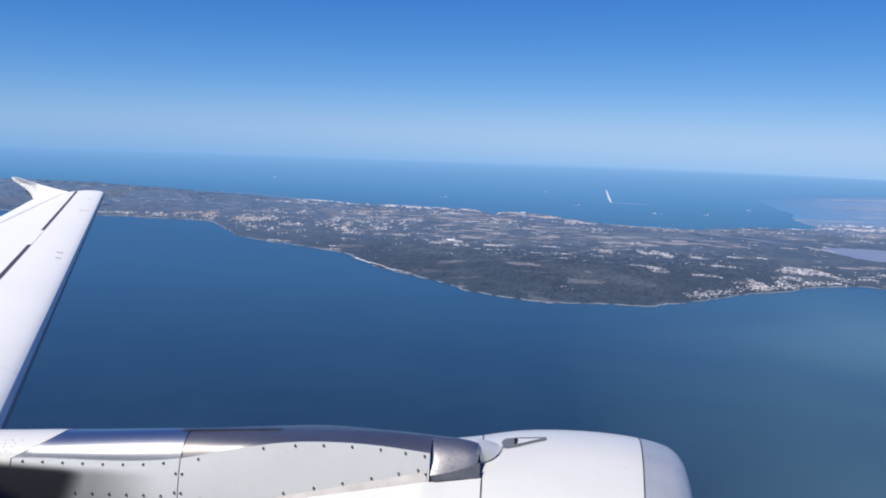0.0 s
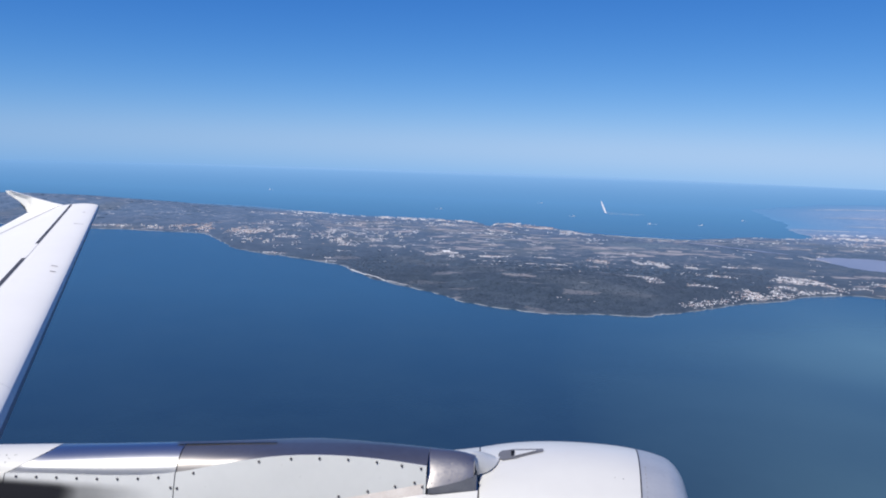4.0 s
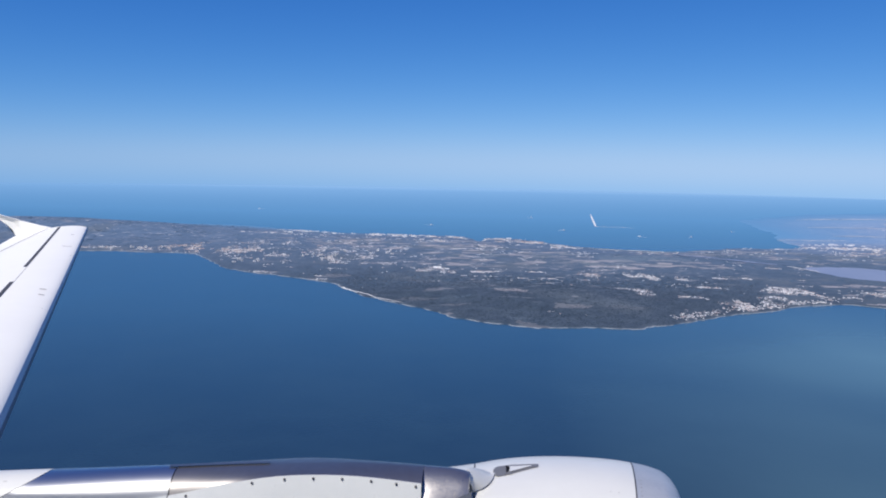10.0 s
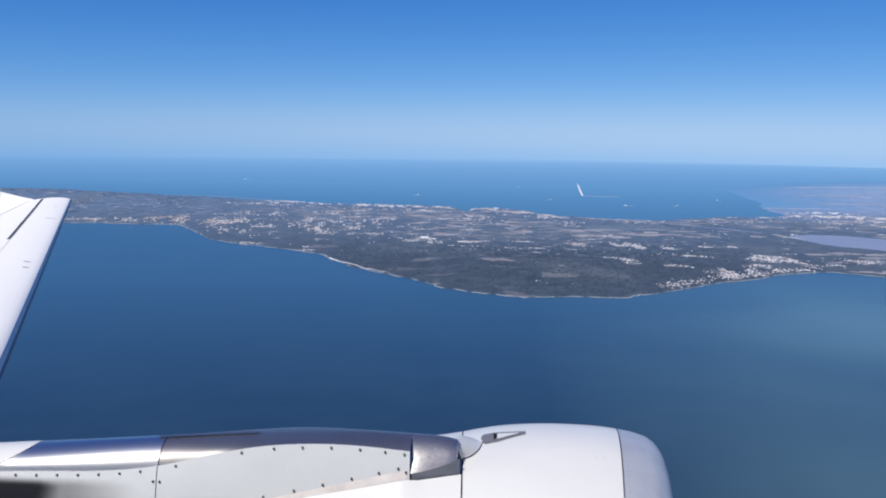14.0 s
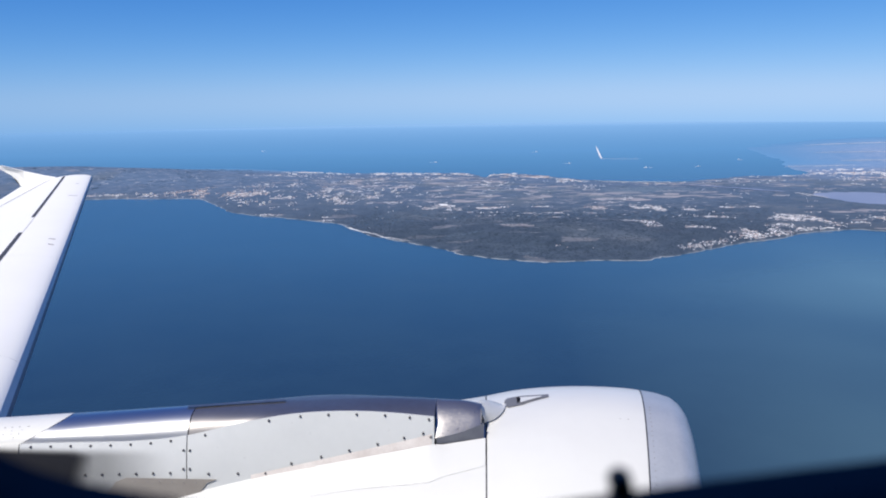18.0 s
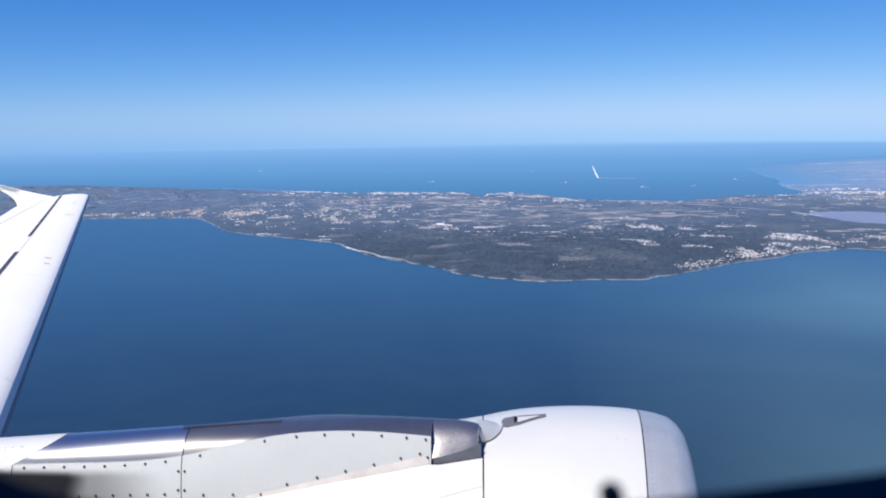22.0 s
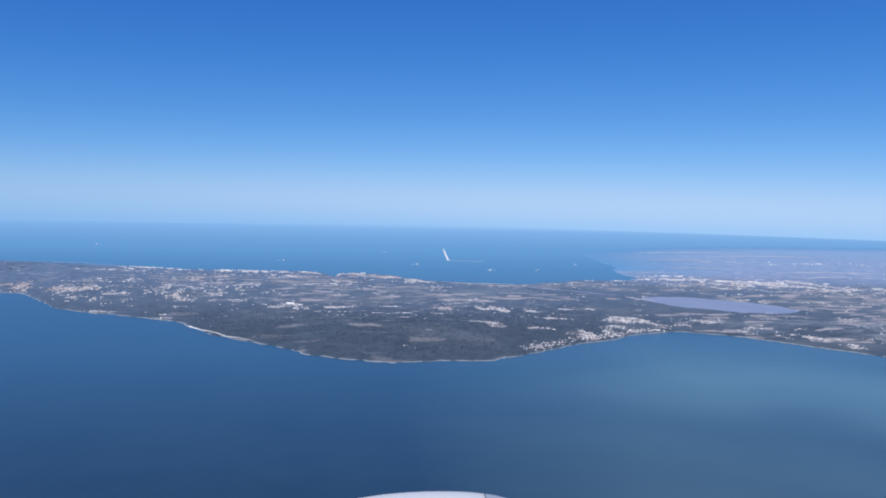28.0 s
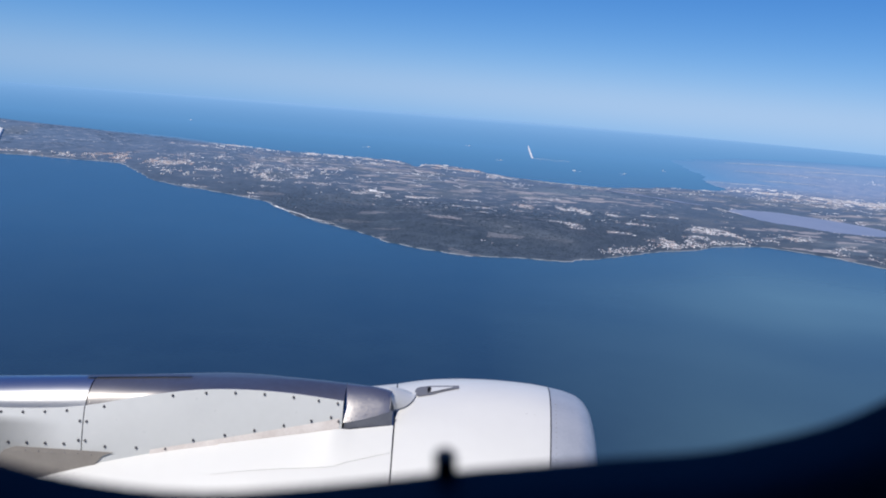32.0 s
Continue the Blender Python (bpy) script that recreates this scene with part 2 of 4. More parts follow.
for x, ang in ((0.66, 10), (0.70, 10)):
    ob = new("rivet", rivet_mesh)
    ob.parent = engine
    ob.location = cowl_point(x, ang)


# the teardrop air scoop on top of the cowl
def scoop_patch(outline, lift, name, mat, label=""):
    bm = bmesh.new()
    vs = [bm.verts.new(cowl_point(x, ang, lift)) for x, ang in outline]
    bm.faces.new(vs)
    bmesh.ops.triangulate(bm, faces=bm.faces[:])
    return part(name, bm, mat, engine, label, False)


S0, S1, SA = 0.105, 0.338, -2.2
tear = [(S0 + 0.03 * (1 - math.cos(k * 0.2618)), SA + 3.9 * math.sin(k * 0.2618)) for k in range(-6, 7)]
outline = tear + [(0.2, SA + 3.4), (S1, SA - 0.6), (S1, SA - 3.0), (0.2, SA - 4.0)]
scoop_patch(outline, 0.004, "scoop_rim", SCOOP_GREY, "grey teardrop scoop rim")
scoop_patch([(0.195, SA + 2.0), (0.305, SA - 1.0), (0.305, SA - 1.5), (0.195, SA - 2.3)], 0.007, "scoop_ramp", WHITE, "white scoop ramp")
scoop_patch([(0.176, SA + 2.3), (0.196, SA - 0.3), (0.196, SA - 1.4), (0.176, SA - 3.0)], 0.010, "scoop_mouth", HOLE, "dark scoop mouth")
# small latch line low on the rear cowl
for x, a0, a1 in ((-1.12, 46, 52),):
    part("cowl_latch", shell([[cowl_point(x + 0.1 * k / 6 - 0.005, a0 + (a1 - a0) * (1 - k / 6), 0.003) for k in range(7)],
                              [cowl_point(x + 0.1 * k / 6 + 0.008, a0 + (a1 - a0) * (1 - k / 6), 0.003) for k in range(7)]]), SEAL, engine)

# ---- the pylon between engine and wing ----
pylon = thing("engine_pylon", "pylon fairing with polished metal top and bolted pale side panels", "pylon")
PYL_Y = 3.93
top_z = curve([-3.3, -2.72, -2.4, -2.0, -1.65, -1.03, -0.57, -0.26, -0.07, 0.1], [-1.765, -1.735, -1.71, -1.678, -1.648, -1.602, -1.583, -1.592, -1.606, -1.66])
edge_z = curve([-3.3, -2.51, -1.58, -1.3, -1.05, -0.74, -0.48, -0.27, -0.05, 0.1], [-1.85, -1.805, -1.74, -1.67, -1.620, -1.598, -1.606, -1.626, -1.65, -1.70])
half_w = curve([-3.3, -1.6, -0.6, -0.29, -0.2, -0.1, -0.03, 0.1], [0.15, 0.15, 0.15, 0.15, 0.146, 0.13, 0.112, 0.03])
nose_edge = curve([-0.28, -0.15, 0.0, 0.1], [-1.737, -1.717, -1.682, -1.672])


def narrow_at(x):
    """How far the far side stands out, as a share of the near one."""
    return 0.72 - 0.27 * min(1.0, (x + 1.2) / 0.6) if x > -1.2 else 1 - 0.28 * max(0.0, (x + 1.9) / 0.7)


def pylon_section(x, n=9, edge=edge_z):
    """Points over the top, from the near panel edge to the far one."""
    w, zt, ze = half_w(x), top_z(x), edge(x)
    start = 0.08 + 0.2 * min(1.0, max(0.0, (x + 2.4) / 0.8)) + 0.4 * min(1.0, max(0.0, (x + 1.3) / 0.4))    # the front skin meets the panel at an angle
    pts = []
    for k in range(n):
        u = start + k / (n - 1) * (math.pi / 2 - start)
        pts.append((x, PYL_Y - w * math.cos(u) / math.cos(start), ze + (zt - ze) * (math.sin(u) - math.sin(start)) / (1 - math.sin(start))))
    narrow = narrow_at(x)
    out = narrow * max(w, 0.13) / w
    far = [(x, PYL_Y + out * (PYL_Y - y), z - 0.004 * (1 - narrow)) for x, y, z in reversed(pts[:-1])]
    return pts + far


def bulge(u):
    """How far the side panel swells out below its upper edge."""
    return 0.06 * (1 - (1 - u) ** 2.5)


def pylon_side(x, steps=14, low=-2.15):
    w, ze = half_w(x), edge_z(x)
    return [(x, PYL_Y - w - bulge(k / steps), ze + (low - ze) * k / steps) for k in range(steps + 1)]


def span(a, b, n):
    return [a + (b - a) * i / n for i in range(n + 1)]


def slanted(x0, x1, n, fixed):
    """Top skin between a straight joint and the slanted joint at the white fillet."""
    rows = []
    for i in range(n + 1):
        row = []
        for k in range(17):
            seam = -2.54 + 0.21 * math.sin(min(k, 8) / 8 * 1.45)
            a, b = (seam + 0.003, x1) if fixed else (x0, seam - 0.003)
            row.append(pylon_section(a + (b - a) * i / n)[k])
        rows.append(row)
    return shell(rows)


part("top_skin", slanted(0, -1.604, 16, True), STEEL, pylon, "polished metal rear top skin")
part("top_skin", shell([pylon_section(x) for x in span(-1.598, -0.27, 22)]), WORN, pylon, "polished metal front top skin")
part("top_skin", slanted(-3.3, 0, 10, False), WHITE, pylon, "white painted fillet at the wing")


def nose_section(x, n=14):
    """A sloping flank from the nose's lower edge, rounded over the top."""
    w, zt, ze = half_w(x) + 0.03 * min(1.0, -x / 0.26), top_z(x), nose_edge(x)
    rise = 0.16 * (zt - ze)
    bend, peak = (w - 0.74 * rise, ze + rise), (0.0, zt)
    hinge = (bend[0] - 0.74 * (zt - bend[1]), zt)
    near = [(x, PYL_Y - w + 0.74 * rise * k / 6, ze + rise * k / 6) for k in range(6)]
    for v in span(0, 1, n - 6)[:-1]:
        y, z = (bend[i] * (1 - v) ** 2 + hinge[i] * 2 * v * (1 - v) + peak[i] * v * v for i in (0, 1))
        near.append((x, PYL_Y - y, z))
    return near + pylon_section(x)[8:]


part("nose_cone", shell([nose_section(x) for x in span(-0.268, -0.03, 10)] + [[(-0.024, PYL_Y - 0.5 * (PYL_Y - p[1]), p[2]) for p in nose_section(-0.03)]]), NOSE, pylon, "bare metal nose piece").data.set_sharp_from_angle(angle=radians(50))
foot_x, foot_y = curve([0, 0.45, 0.8, 1], [-0.005, 0.06, 0.1, 0.115]), curve([0, 0.45, 0.8, 1], [3.955, 4.0, 4.08, 4.16])
cap_rows = []
for i in range(15):
    u = i / 14
    e = Vector((foot_x(u), foot_y(u), 0))
    e.z = AXIS_Z + math.sqrt(cowl_r(e.x) ** 2 - (e.y - AXIS_Y) ** 2) - 0.004
    t = Vector((-0.045 + 0.135 * u, 3.95 + 0.19 * u, -1.613 - 0.10 * u ** 1.3))
    row = []
    for k in range(9):
        v = k / 8
        row.append(tuple(e.lerp(t, v) + Vector((0, -0.03, 0.012)) * math.sin(math.pi * v) * (1 - u)))
    row += [tuple(t + Vector((0, 0.06, -0.015))), tuple(t + Vector((0, 0.14, -0.09)))]
    cap_rows.append(row)
part("nose_cap", shell(cap_rows), WHITE, pylon, "white nose fairing")
part("side_panel", thick(shell([pylon_side(x) for x in span(-2.534, -1.603, 10)]), 0.012), PANEL, pylon, "pale bolted rear side panel").data.set_sharp_from_angle(angle=radians(40))
part("side_panel", thick(shell([pylon_side(x) for x in span(-1.597, -0.272, 16)]), 0.012), PANEL, pylon, "pale bolted front side panel").data.set_sharp_from_angle(angle=radians(40))
part("side_panel", thick(shell([pylon_side(x) for x in span(-3.3, -2.541, 6)]), 0.012), WHITE, pylon, "white painted fillet side").data.set_sharp_from_angle(angle=radians(40))
nose_rows = []
for x in span(-0.262, -0.012, 6):
    w = (x + 0.262) / 0.25
    top_y, foot = nose_section(x)[0][1] + 0.002, (3.75 + 0.055 * w, -1.79 + 0.026 * w)
    nose_rows.append([(x, top_y, nose_edge(x) + 0.004), (x, (top_y + foot[0]) / 2, (nose_edge(x) + foot[1]) / 2), (x, *foot), (x, foot[0] - 0.02, foot[1] - 0.06), (x, foot[0] - 0.02, -2.1)])
part("nose_side", shell(nose_rows), DARK_METAL, pylon, "dull dark metal nose side")
inner = [[(x, y + 0.02 if y < PYL_Y else y - 0.02, z - 0.02) for x, y, z in pylon_section(x, 9, lambda q: min(edge_z(q), nose_edge(q) if q > -0.28 else 0.0))] for x in span(-3.3, -0.06, 24)]
part("inner_frame", shell(inner), SEAL, pylon)
far_side = [[(x, PYL_Y + min(0.7, narrow_at(x) - 0.06) * (PYL_Y - y), z - 0.01) for x, y, z in pylon_side(x)] for x in span(-3.3, 0.0, 14)]
part("far_side", thick(shell(far_side), 0.012), PANEL, pylon)


def side_point(x, z, out=0.0):
    w, ze = half_w(x), edge_z(x)
    u = max(0.0, min(1.0, (z - ze) / (-2.15 - ze)))
    return Vector((x, PYL_Y - w - bulge(u) - out, z))


bolt = bmesh.new()
bmesh.ops.create_cone(bolt, cap_ends=True, radius1=0.0068, radius2=0.0052, depth=0.008, segments=10, matrix=pose(0, 0, 0, 90, 0, 0))
bolt_mesh = bpy.data.meshes.new("bolt")
bolt.to_mesh(bolt_mesh)
bolt.free()
bolt_mesh.materials.append(BOLT)


def add_bolt(x, z):
    ob = new("bolt", bolt_mesh)
    ob.parent = pylon
    ob.location = side_point(x, z, 0.017)


def cowl_line(x):
    """Height at which the cowl meets the pylon's near side."""
    dy = AXIS_Y - PYL_Y + half_w(x) + 0.03
    return AXIS_Z + math.sqrt(max(cowl_r(x) ** 2 - dy * dy, 0.01))


def strip_top(x):
    """Lower edge of the front panel, straight up to the nose."""
    return cowl_line(-1.25) + 0.005 + (-1.714 - cowl_line(-1.25)) * (x + 1.25) / 0.965


for x in span(-2.47, -1.69, 7):
    add_bolt(x, edge_z(x) - 0.011)
for x in (-1.5, -1.15, -0.98, -0.83, -0.68, -0.53, -0.4, -0.3):
    add_bolt(x, edge_z(x) - 0.013)
for z in (-1.815, -1.912):
    add_bolt(-1.617, z)
    add_bolt(-1.582, z)
for x in span(-2.16, -1.69, 5):
    add_bolt(x, -1.952 + 0.036 * (x + 2.16))
for x in (-1.48, -1.32, -1.17):
    add_bolt(x, -1.935 + 0.03 * (x + 1.48))
for x in (-1.03, -0.87, -0.72, -0.57, -0.43, -0.33):
    add_bolt(x, strip_top(x) + 0.014)
add_bolt(-0.29, edge_z(-0.29) - 0.1)
# taupe plate at the foot of the panels
plate = [[side_point(x + lean, z, 0.02) for x in span(-1.93, -1.43, 8)] for z, lean in ((-1.962, 0.0), (-1.985, -0.06), (-2.12, -0.16))]
part("foot_plate", shell(plate), TAUPE, pylon, "taupe plate at the panel's foot", False)
for x in span(-1.88, -1.48, 6):
    ob = new("fastener", rivet_mesh)
    ob.parent = pylon
    ob.location = side_point(x, -1.98, 0.021)
edge_rows = [[side_point(x, f(x), 0.0165 - 0.001 * k) for x in span(-1.25, -0.285, 14)] for k, f in enumerate((lambda x: cowl_line(x) - 0.03, strip_top))]
part("edge_strip", shell(edge_rows), EDGE, pylon, "tan sealant strip along the cowl", False)
# the white fillet that closes the corner between panel and cowl
fillet_rows = []
for x in span(-0.9, -0.005, 16):
    s = min(1.0, (x + 0.9) / 0.63)
    if x < -0.27:
        a = side_point(x, strip_top(x) - 0.026 - 0.026 * s, 0.019)
    else:
        w = (x + 0.262) / 0.25
        a = Vector((x, 3.742 + 0.055 * w, -1.772 + 0.018 * w))
    ang = math.degrees(math.asin((AXIS_Y - a.y + 0.15) / cowl_r(x)))
    c = cowl_point(x, ang, 0.002)
    b = cowl_point(x, ang - 4.5, 0.006 + 0.014 * s)
    fillet_rows.append([a * (1 - v) ** 2 + b * 2 * v * (1 - v) + c * v * v for v in span(0, 1, 6)])
part("cowl_fillet", shell(fillet_rows), WHITE, engine, "white fillet between cowl and pylon")
for x, k in ((-0.245, 5), (-0.2, 6), (-0.15, 6), (-0.1, 5), (-0.225, 3), (-0.06, 3)):
    ob = new("fastener", rivet_mesh)
    ob.parent = pylon
    ob.location = nose_section(x)[k]
for x, k in ((-2.68, 3), (-2.66, 5), (-2.61, 4), (-2.58, 5), (-2.56, 3), (-2.52, 5), (-2.585, 2), (-2.73, 4), (-2.55, 4)):
    ob = new("fastener", rivet_mesh)
    ob.parent = pylon
    ob.location = pylon_section(x)[k]
# shadow on the panel's rear end: painted dark core, thin grime veil around
shadow_rows, shade_grime = [], []
for k in range(25):
    v = k / 24
    for j in range(41):
        x = -3.2 + 1.5 * j / 40
        dark = min(1.0, max(0.0, (v - 0.01 - 0.03 * (j / 40) ** 2) / 0.12)) * min(1.0, max(0.0, (-2.02 - 0.10 * v - x) / 0.2))
        veil = 0.36 * min(1.0, v / 0.12) * min(1.0, max(0.0, (-1.71 - x) / 0.35))
        shade_grime.append(max(dark, veil))
    shadow_rows.append([side_point(-3.2 + 1.5 * j / 40, -1.812 - 0.32 * v, 0.0145) for j in range(41)])
shadow_patch = part("panel_shadow", shell(shadow_rows), SHADE_GRIME, pylon, "painted cast shadow with a grime film on the rear side panel", False)
shadow_patch.data.attributes.new("shade_grime", 'FLOAT', 'POINT').data.foreach_set("value", shade_grime)
# the mount that carries the engine
part("engine_mount", box((1.6, 0.2, 0.9), (-1.1, PYL_Y, -2.15), 0.02), TITANIUM, pylon, "", False)
# thin strip on the top skin
strip = [[(x, PYL_Y - 0.02 + k * 0.03, top_z(x) + 0.006) for k in range(2)] for x in span(-1.65, -1.1, 8)]
part("top_strip", shell(strip), WORN, pylon)

# ---- the wing ----
wing = thing("wing", "white swept airliner wing with slats and a tip fence", "aircraft wing")


def lead(y):
    return -7.88 + 0.460 * (15 - y), -1.395 - 0.041 * (15 - y)


trail_x = curve([0.5, 6.4, 13.5, 15.0], [-7.4, -7.4, -8.97, -9.4])
trail_z = curve([0.5, 6.4, 13.5, 15.0], [-2.3, -2.16, -1.72, -1.6])


def wing_point(y, u, upper=True):
    """u: part of the chord behind the leading edge."""
    lx, lz = lead(y)
    tx, tz = trail_x(y), trail_z(y)
    c = lx - tx
    t = 5 * 0.115 * c * (0.2969 * math.sqrt(u) - 0.126 * u - 0.3516 * u**2 + 0.2843 * u**3 - 0.1036 * u**4)
    camber = 0.02 * c * math.sin(math.pi * min(u * 1.1, 1.0))
    return (lx + (tx - lx) * u, y, lz + (tz - lz) * u + camber + (t * 0.75 if upper else -t))


def slat_u(y):
    lx, _ = lead(y)
    return (0.54 + 0.012 * (15 - y)) / (lx - trail_x(y))


def slat(y0, y1):
    """A drooped slat: blunt front face below, thin trailing edge above."""
    rows = []
    for y in span(y0, y1, 10):
        s = slat_u(y)
        lx, lz = lead(y)
        g = 0.55 + 0.45 * (15 - y) / 11
        nose = [(lx - 0.30 * g, y, lz - 0.26 * g), (lx - 0.06 * g, y, lz - 0.24 * g), (lx - 0.01 * g, y, lz - 0.13 * g), (lx + 0.015 * g, y, lz - 0.06 * g), (lx + 0.012 * g, y, lz - 0.02 * g)]
        rows.append(nose + [wing_point(y, s * (k / 14) ** 2) for k in range(15)])
    return shell([r[7:] for r in rows]), shell([r[:5] for r in rows]), shell([r[4:8] for r in rows])


for y0, y1 in ((2.2, 5.0), (5.003, 8.0), (8.003, 11.5), (11.503, 14.98)):
    skin, nose, lip = slat(y0, y1)
    slat_ob = part("slat", skin, WING, wing, "pale leading-edge slat")
    # darker sheet: shade on the slat's lower front put into its colour
    part("under_edge", nose, EDGE_SHADE, slat_ob, "under-side of the leading edge with shade in its colour")
    part("bare_edge", lip, SLAT_LIP, slat_ob, "bare grey metal leading edge")
stations = span(-0.6, 14.99, 38)
part("upper_skin", shell([[wing_point(y, slat_u(y) + 0.012 + (1 - slat_u(y) - 0.012) * k / 20) for k in range(21)] for y in stations]), WING, wing, "pale upper skin")
part("lower_skin", shell([[wing_point(y, slat_u(y) * 0.3 + (1 - slat_u(y) * 0.3) * k / 14, False) for k in range(15)] for y in stations]), WING, wing)


def strip_on_wing(name, y0, y1, a, b, lift, mat, label=""):
    rows = []
    for y in span(y0, y1, 12):
        rows.append([tuple(Vector(wing_point(y, f(y))) + Vector((0, 0, lift))) for f in (a, b)])
    return part(name, shell(rows), mat, wing, label)


gap_a, gap_b = (lambda y: slat_u(y) - 0.002), (lambda y: slat_u(y) + 0.05 / (lead(y)[0] - trail_x(y)))
strip_on_wing("slat_gap", 10.4, 14.9, gap_a, gap_b, 0.004, SEAL, "dark slat gap")
strip_on_wing("slat_gap", 2.5, 9.3, gap_a, gap_b, 0.004, SEAL, "dark slat gap")
strip_on_wing("slat_gap_cover", 9.31, 10.39, gap_a, gap_b, 0.005, WING)
hinge = lambda y: (0.80 + 0.27 * (15 - y)) / (lead(y)[0] - trail_x(y))
hinge_b = lambda y: hinge(y) + 0.04 / (lead(y)[0] - trail_x(y))
strip_on_wing("hinge_line", 9.5, 14.97, hinge, hinge_b, 0.004, STREAK, "grey-tan hinge line")
# a few grimy streaks
for y, a0, a1 in ((12.3, 0.05, 0.13), (8.6, 0.045, 0.07), (8.9, 0.05, 0.08), (13.7, 0.1, 0.13)):
    strip_on_wing("grime_streak", y - 0.02, y + 0.02, lambda q, a0=a0: a0, lambda q, a1=a1: a1, 0.004, STREAK)
# tip cap and fence
cap = [[wing_point(14.99, u) for u in span(0, 1, 20)], [Vector(wing_point(14.99, u, False)) + Vector((0, 0.05, 0)) for u in span(0, 1, 20)]]
part("tip_cap", shell(cap), WING, wing)
fence = bmesh.new()
outline = [(-8.62, -1.40), (-8.85, -1.36), (-9.25, -1.27), (-9.72, -1.15), (-9.80, -1.16), (-9.72, -1.24), (-9.55, -1.36), (-9.43, -1.47), (-9.38, -1.58),
           (-9.2, -1.60), (-8.9, -1.56), (-8.66, -1.48)]
fence.faces.new([fence.verts.new((x, 15.0, z)) for x, z in outline])
bmesh.ops.triangulate(fence, faces=fence.faces[:])
part("tip_fence", thick(fence, 0.05), WING, wing, "white swept tip fence", False)
# the fillet where pylon and wing meet carries small fastener dots
for k in range(10):
    ob = new("fastener", rivet_mesh)
    ob.parent = pylon
    x, v = -2.56 - 0.045 * (k % 5) + 0.03 * (k // 5), 3 + k // 5 * 2
    ob.location = pylon_section(x)[v]

# ---- the cabin window ----
WIN_Y = 0.15
window = thing("window_1", "rounded cabin window in a dark interior wall", "window", kind="structure")
WIN_X, WIN_Z = 0.0, 0.06
sill = curve([-0.168, -0.15, -0.13, -0.106, -0.07, -0.05, -0.03, 0.0, 0.03, 0.06, 0.09, 0.12, 0.15, 0.168], [0.02, -0.028, -0.056, -0.074, -0.083, -0.0872, -0.0885, -0.085, -0.0795, -0.0748, -0.0695, -0.056, -0.022, 0.02])


def opening(scale_x, scale_z, y):
    """The window's outline: a rounded sill below, an oval head above."""
    pts = []
    for k in range(64):
        x = -0.168 * math.cos(math.pi * k / 64)
        pts.append((x, sill(x)))
    for k in range(48):
        u = math.pi * k / 48
        pts.append((0.168 * math.cos(u), 0.02 + 0.23 * abs(math.sin(u)) ** 0.8))
    return [(WIN_X + (x - WIN_X) * scale_x, y, WIN_Z + (z - WIN_Z) * scale_z) for x, z in pts]


part("window_reveal", shell([opening(1.5, 1.45, WIN_Y + 0.05), opening(1.0, 1.0, WIN_Y), opening(1.03, 1.03, WIN_Y - 0.015), opening(1.12, 1.12, WIN_Y - 0.03),
                             opening(1.2, 1.19, WIN_Y - 0.05), opening(1.5, 1.5, WIN_Y - 0.055)], True), RUBBER, window, "black rubber window surround")
grommet = bmesh.new()
bmesh.ops.create_cone(grommet, cap_ends=True, radius1=0.0026, radius2=0.0022, depth=0.006, segments=24, matrix=pose(0.0267, 0.152, -0.0795, 90, 0, 0))
part("breather_stem", grommet, RUBBER, window, "black breather hole stud")
stem = box((0.0044, 0.006, 0.012), (0.0267, 0.152, -0.086), 0.001)
part("stud_foot", stem, RUBBER, window)
rows = []
hole = opening(1.4, 1.4, WIN_Y - 0.052)
rows.append(hole)
wall_ring = []
for x, y, z in hole:
    d = max(abs(x) / 1.3, (z - WIN_Z) / 0.55 if z > WIN_Z else (WIN_Z - z) / 0.86)
    wall_ring.append((x / d, y, WIN_Z + (z - WIN_Z) / d))
rows.append(wall_ring)
tagged(part("wall_cabin", shell(rows, True), CABIN), "dark grey cabin side wall", "wall", kind="structure").location.z = HEIGHT
# the fuselage round the cabin, with the window cut through it
TUBE_R, TUBE_Y, TUBE_Z = 3.2, -3.0, -0.1


def on_tube(x, z):
    return (x, TUBE_Y + math.sqrt(TUBE_R ** 2 - (z - TUBE_Z) ** 2), z)


rim = []
for x, y, z in opening(1.5, 1.45, 0):
    d = max(abs(x), abs(z - WIN_Z) , 1e-6)
    rim.append(on_tube(x / d * 0.9, WIN_Z + (z - WIN_Z) / d * 0.9))
tagged(part("wall_skin", shell([opening(1.5, 1.45, WIN_Y + 0.05), rim], True), WHITE), "white outer skin round the window", "wall", kind="structure").location.z = HEIGHT
low, high = (math.asin((WIN_Z + q - TUBE_Z) / TUBE_R) for q in (-0.9, 0.9))
turns = [low + (high - low) * k / 6 for k in range(7)] + [high + (2 * math.pi - high + low) * k / 40 for k in range(1, 40)]
bm = bmesh.new()
hoops = [[bm.verts.new((x, TUBE_Y + TUBE_R * math.cos(u), TUBE_Z + TUBE_R * math.sin(u))) for u in turns] for x in (-11, -6, -0.9, 0.9, 5, 9)]
for i in range(5):
    for k in range(len(turns)):
        if not (i == 2 and k < 6):
            q = (k + 1) % len(turns)
            bm.faces.new((hoops[i][k], hoops[i][q], hoops[i + 1][q], hoops[i + 1][k]))
tagged(part("wall_fuselage", bm, WHITE), "white airliner fuselage skin", "wall", kind="structure").location.z = HEIGHT
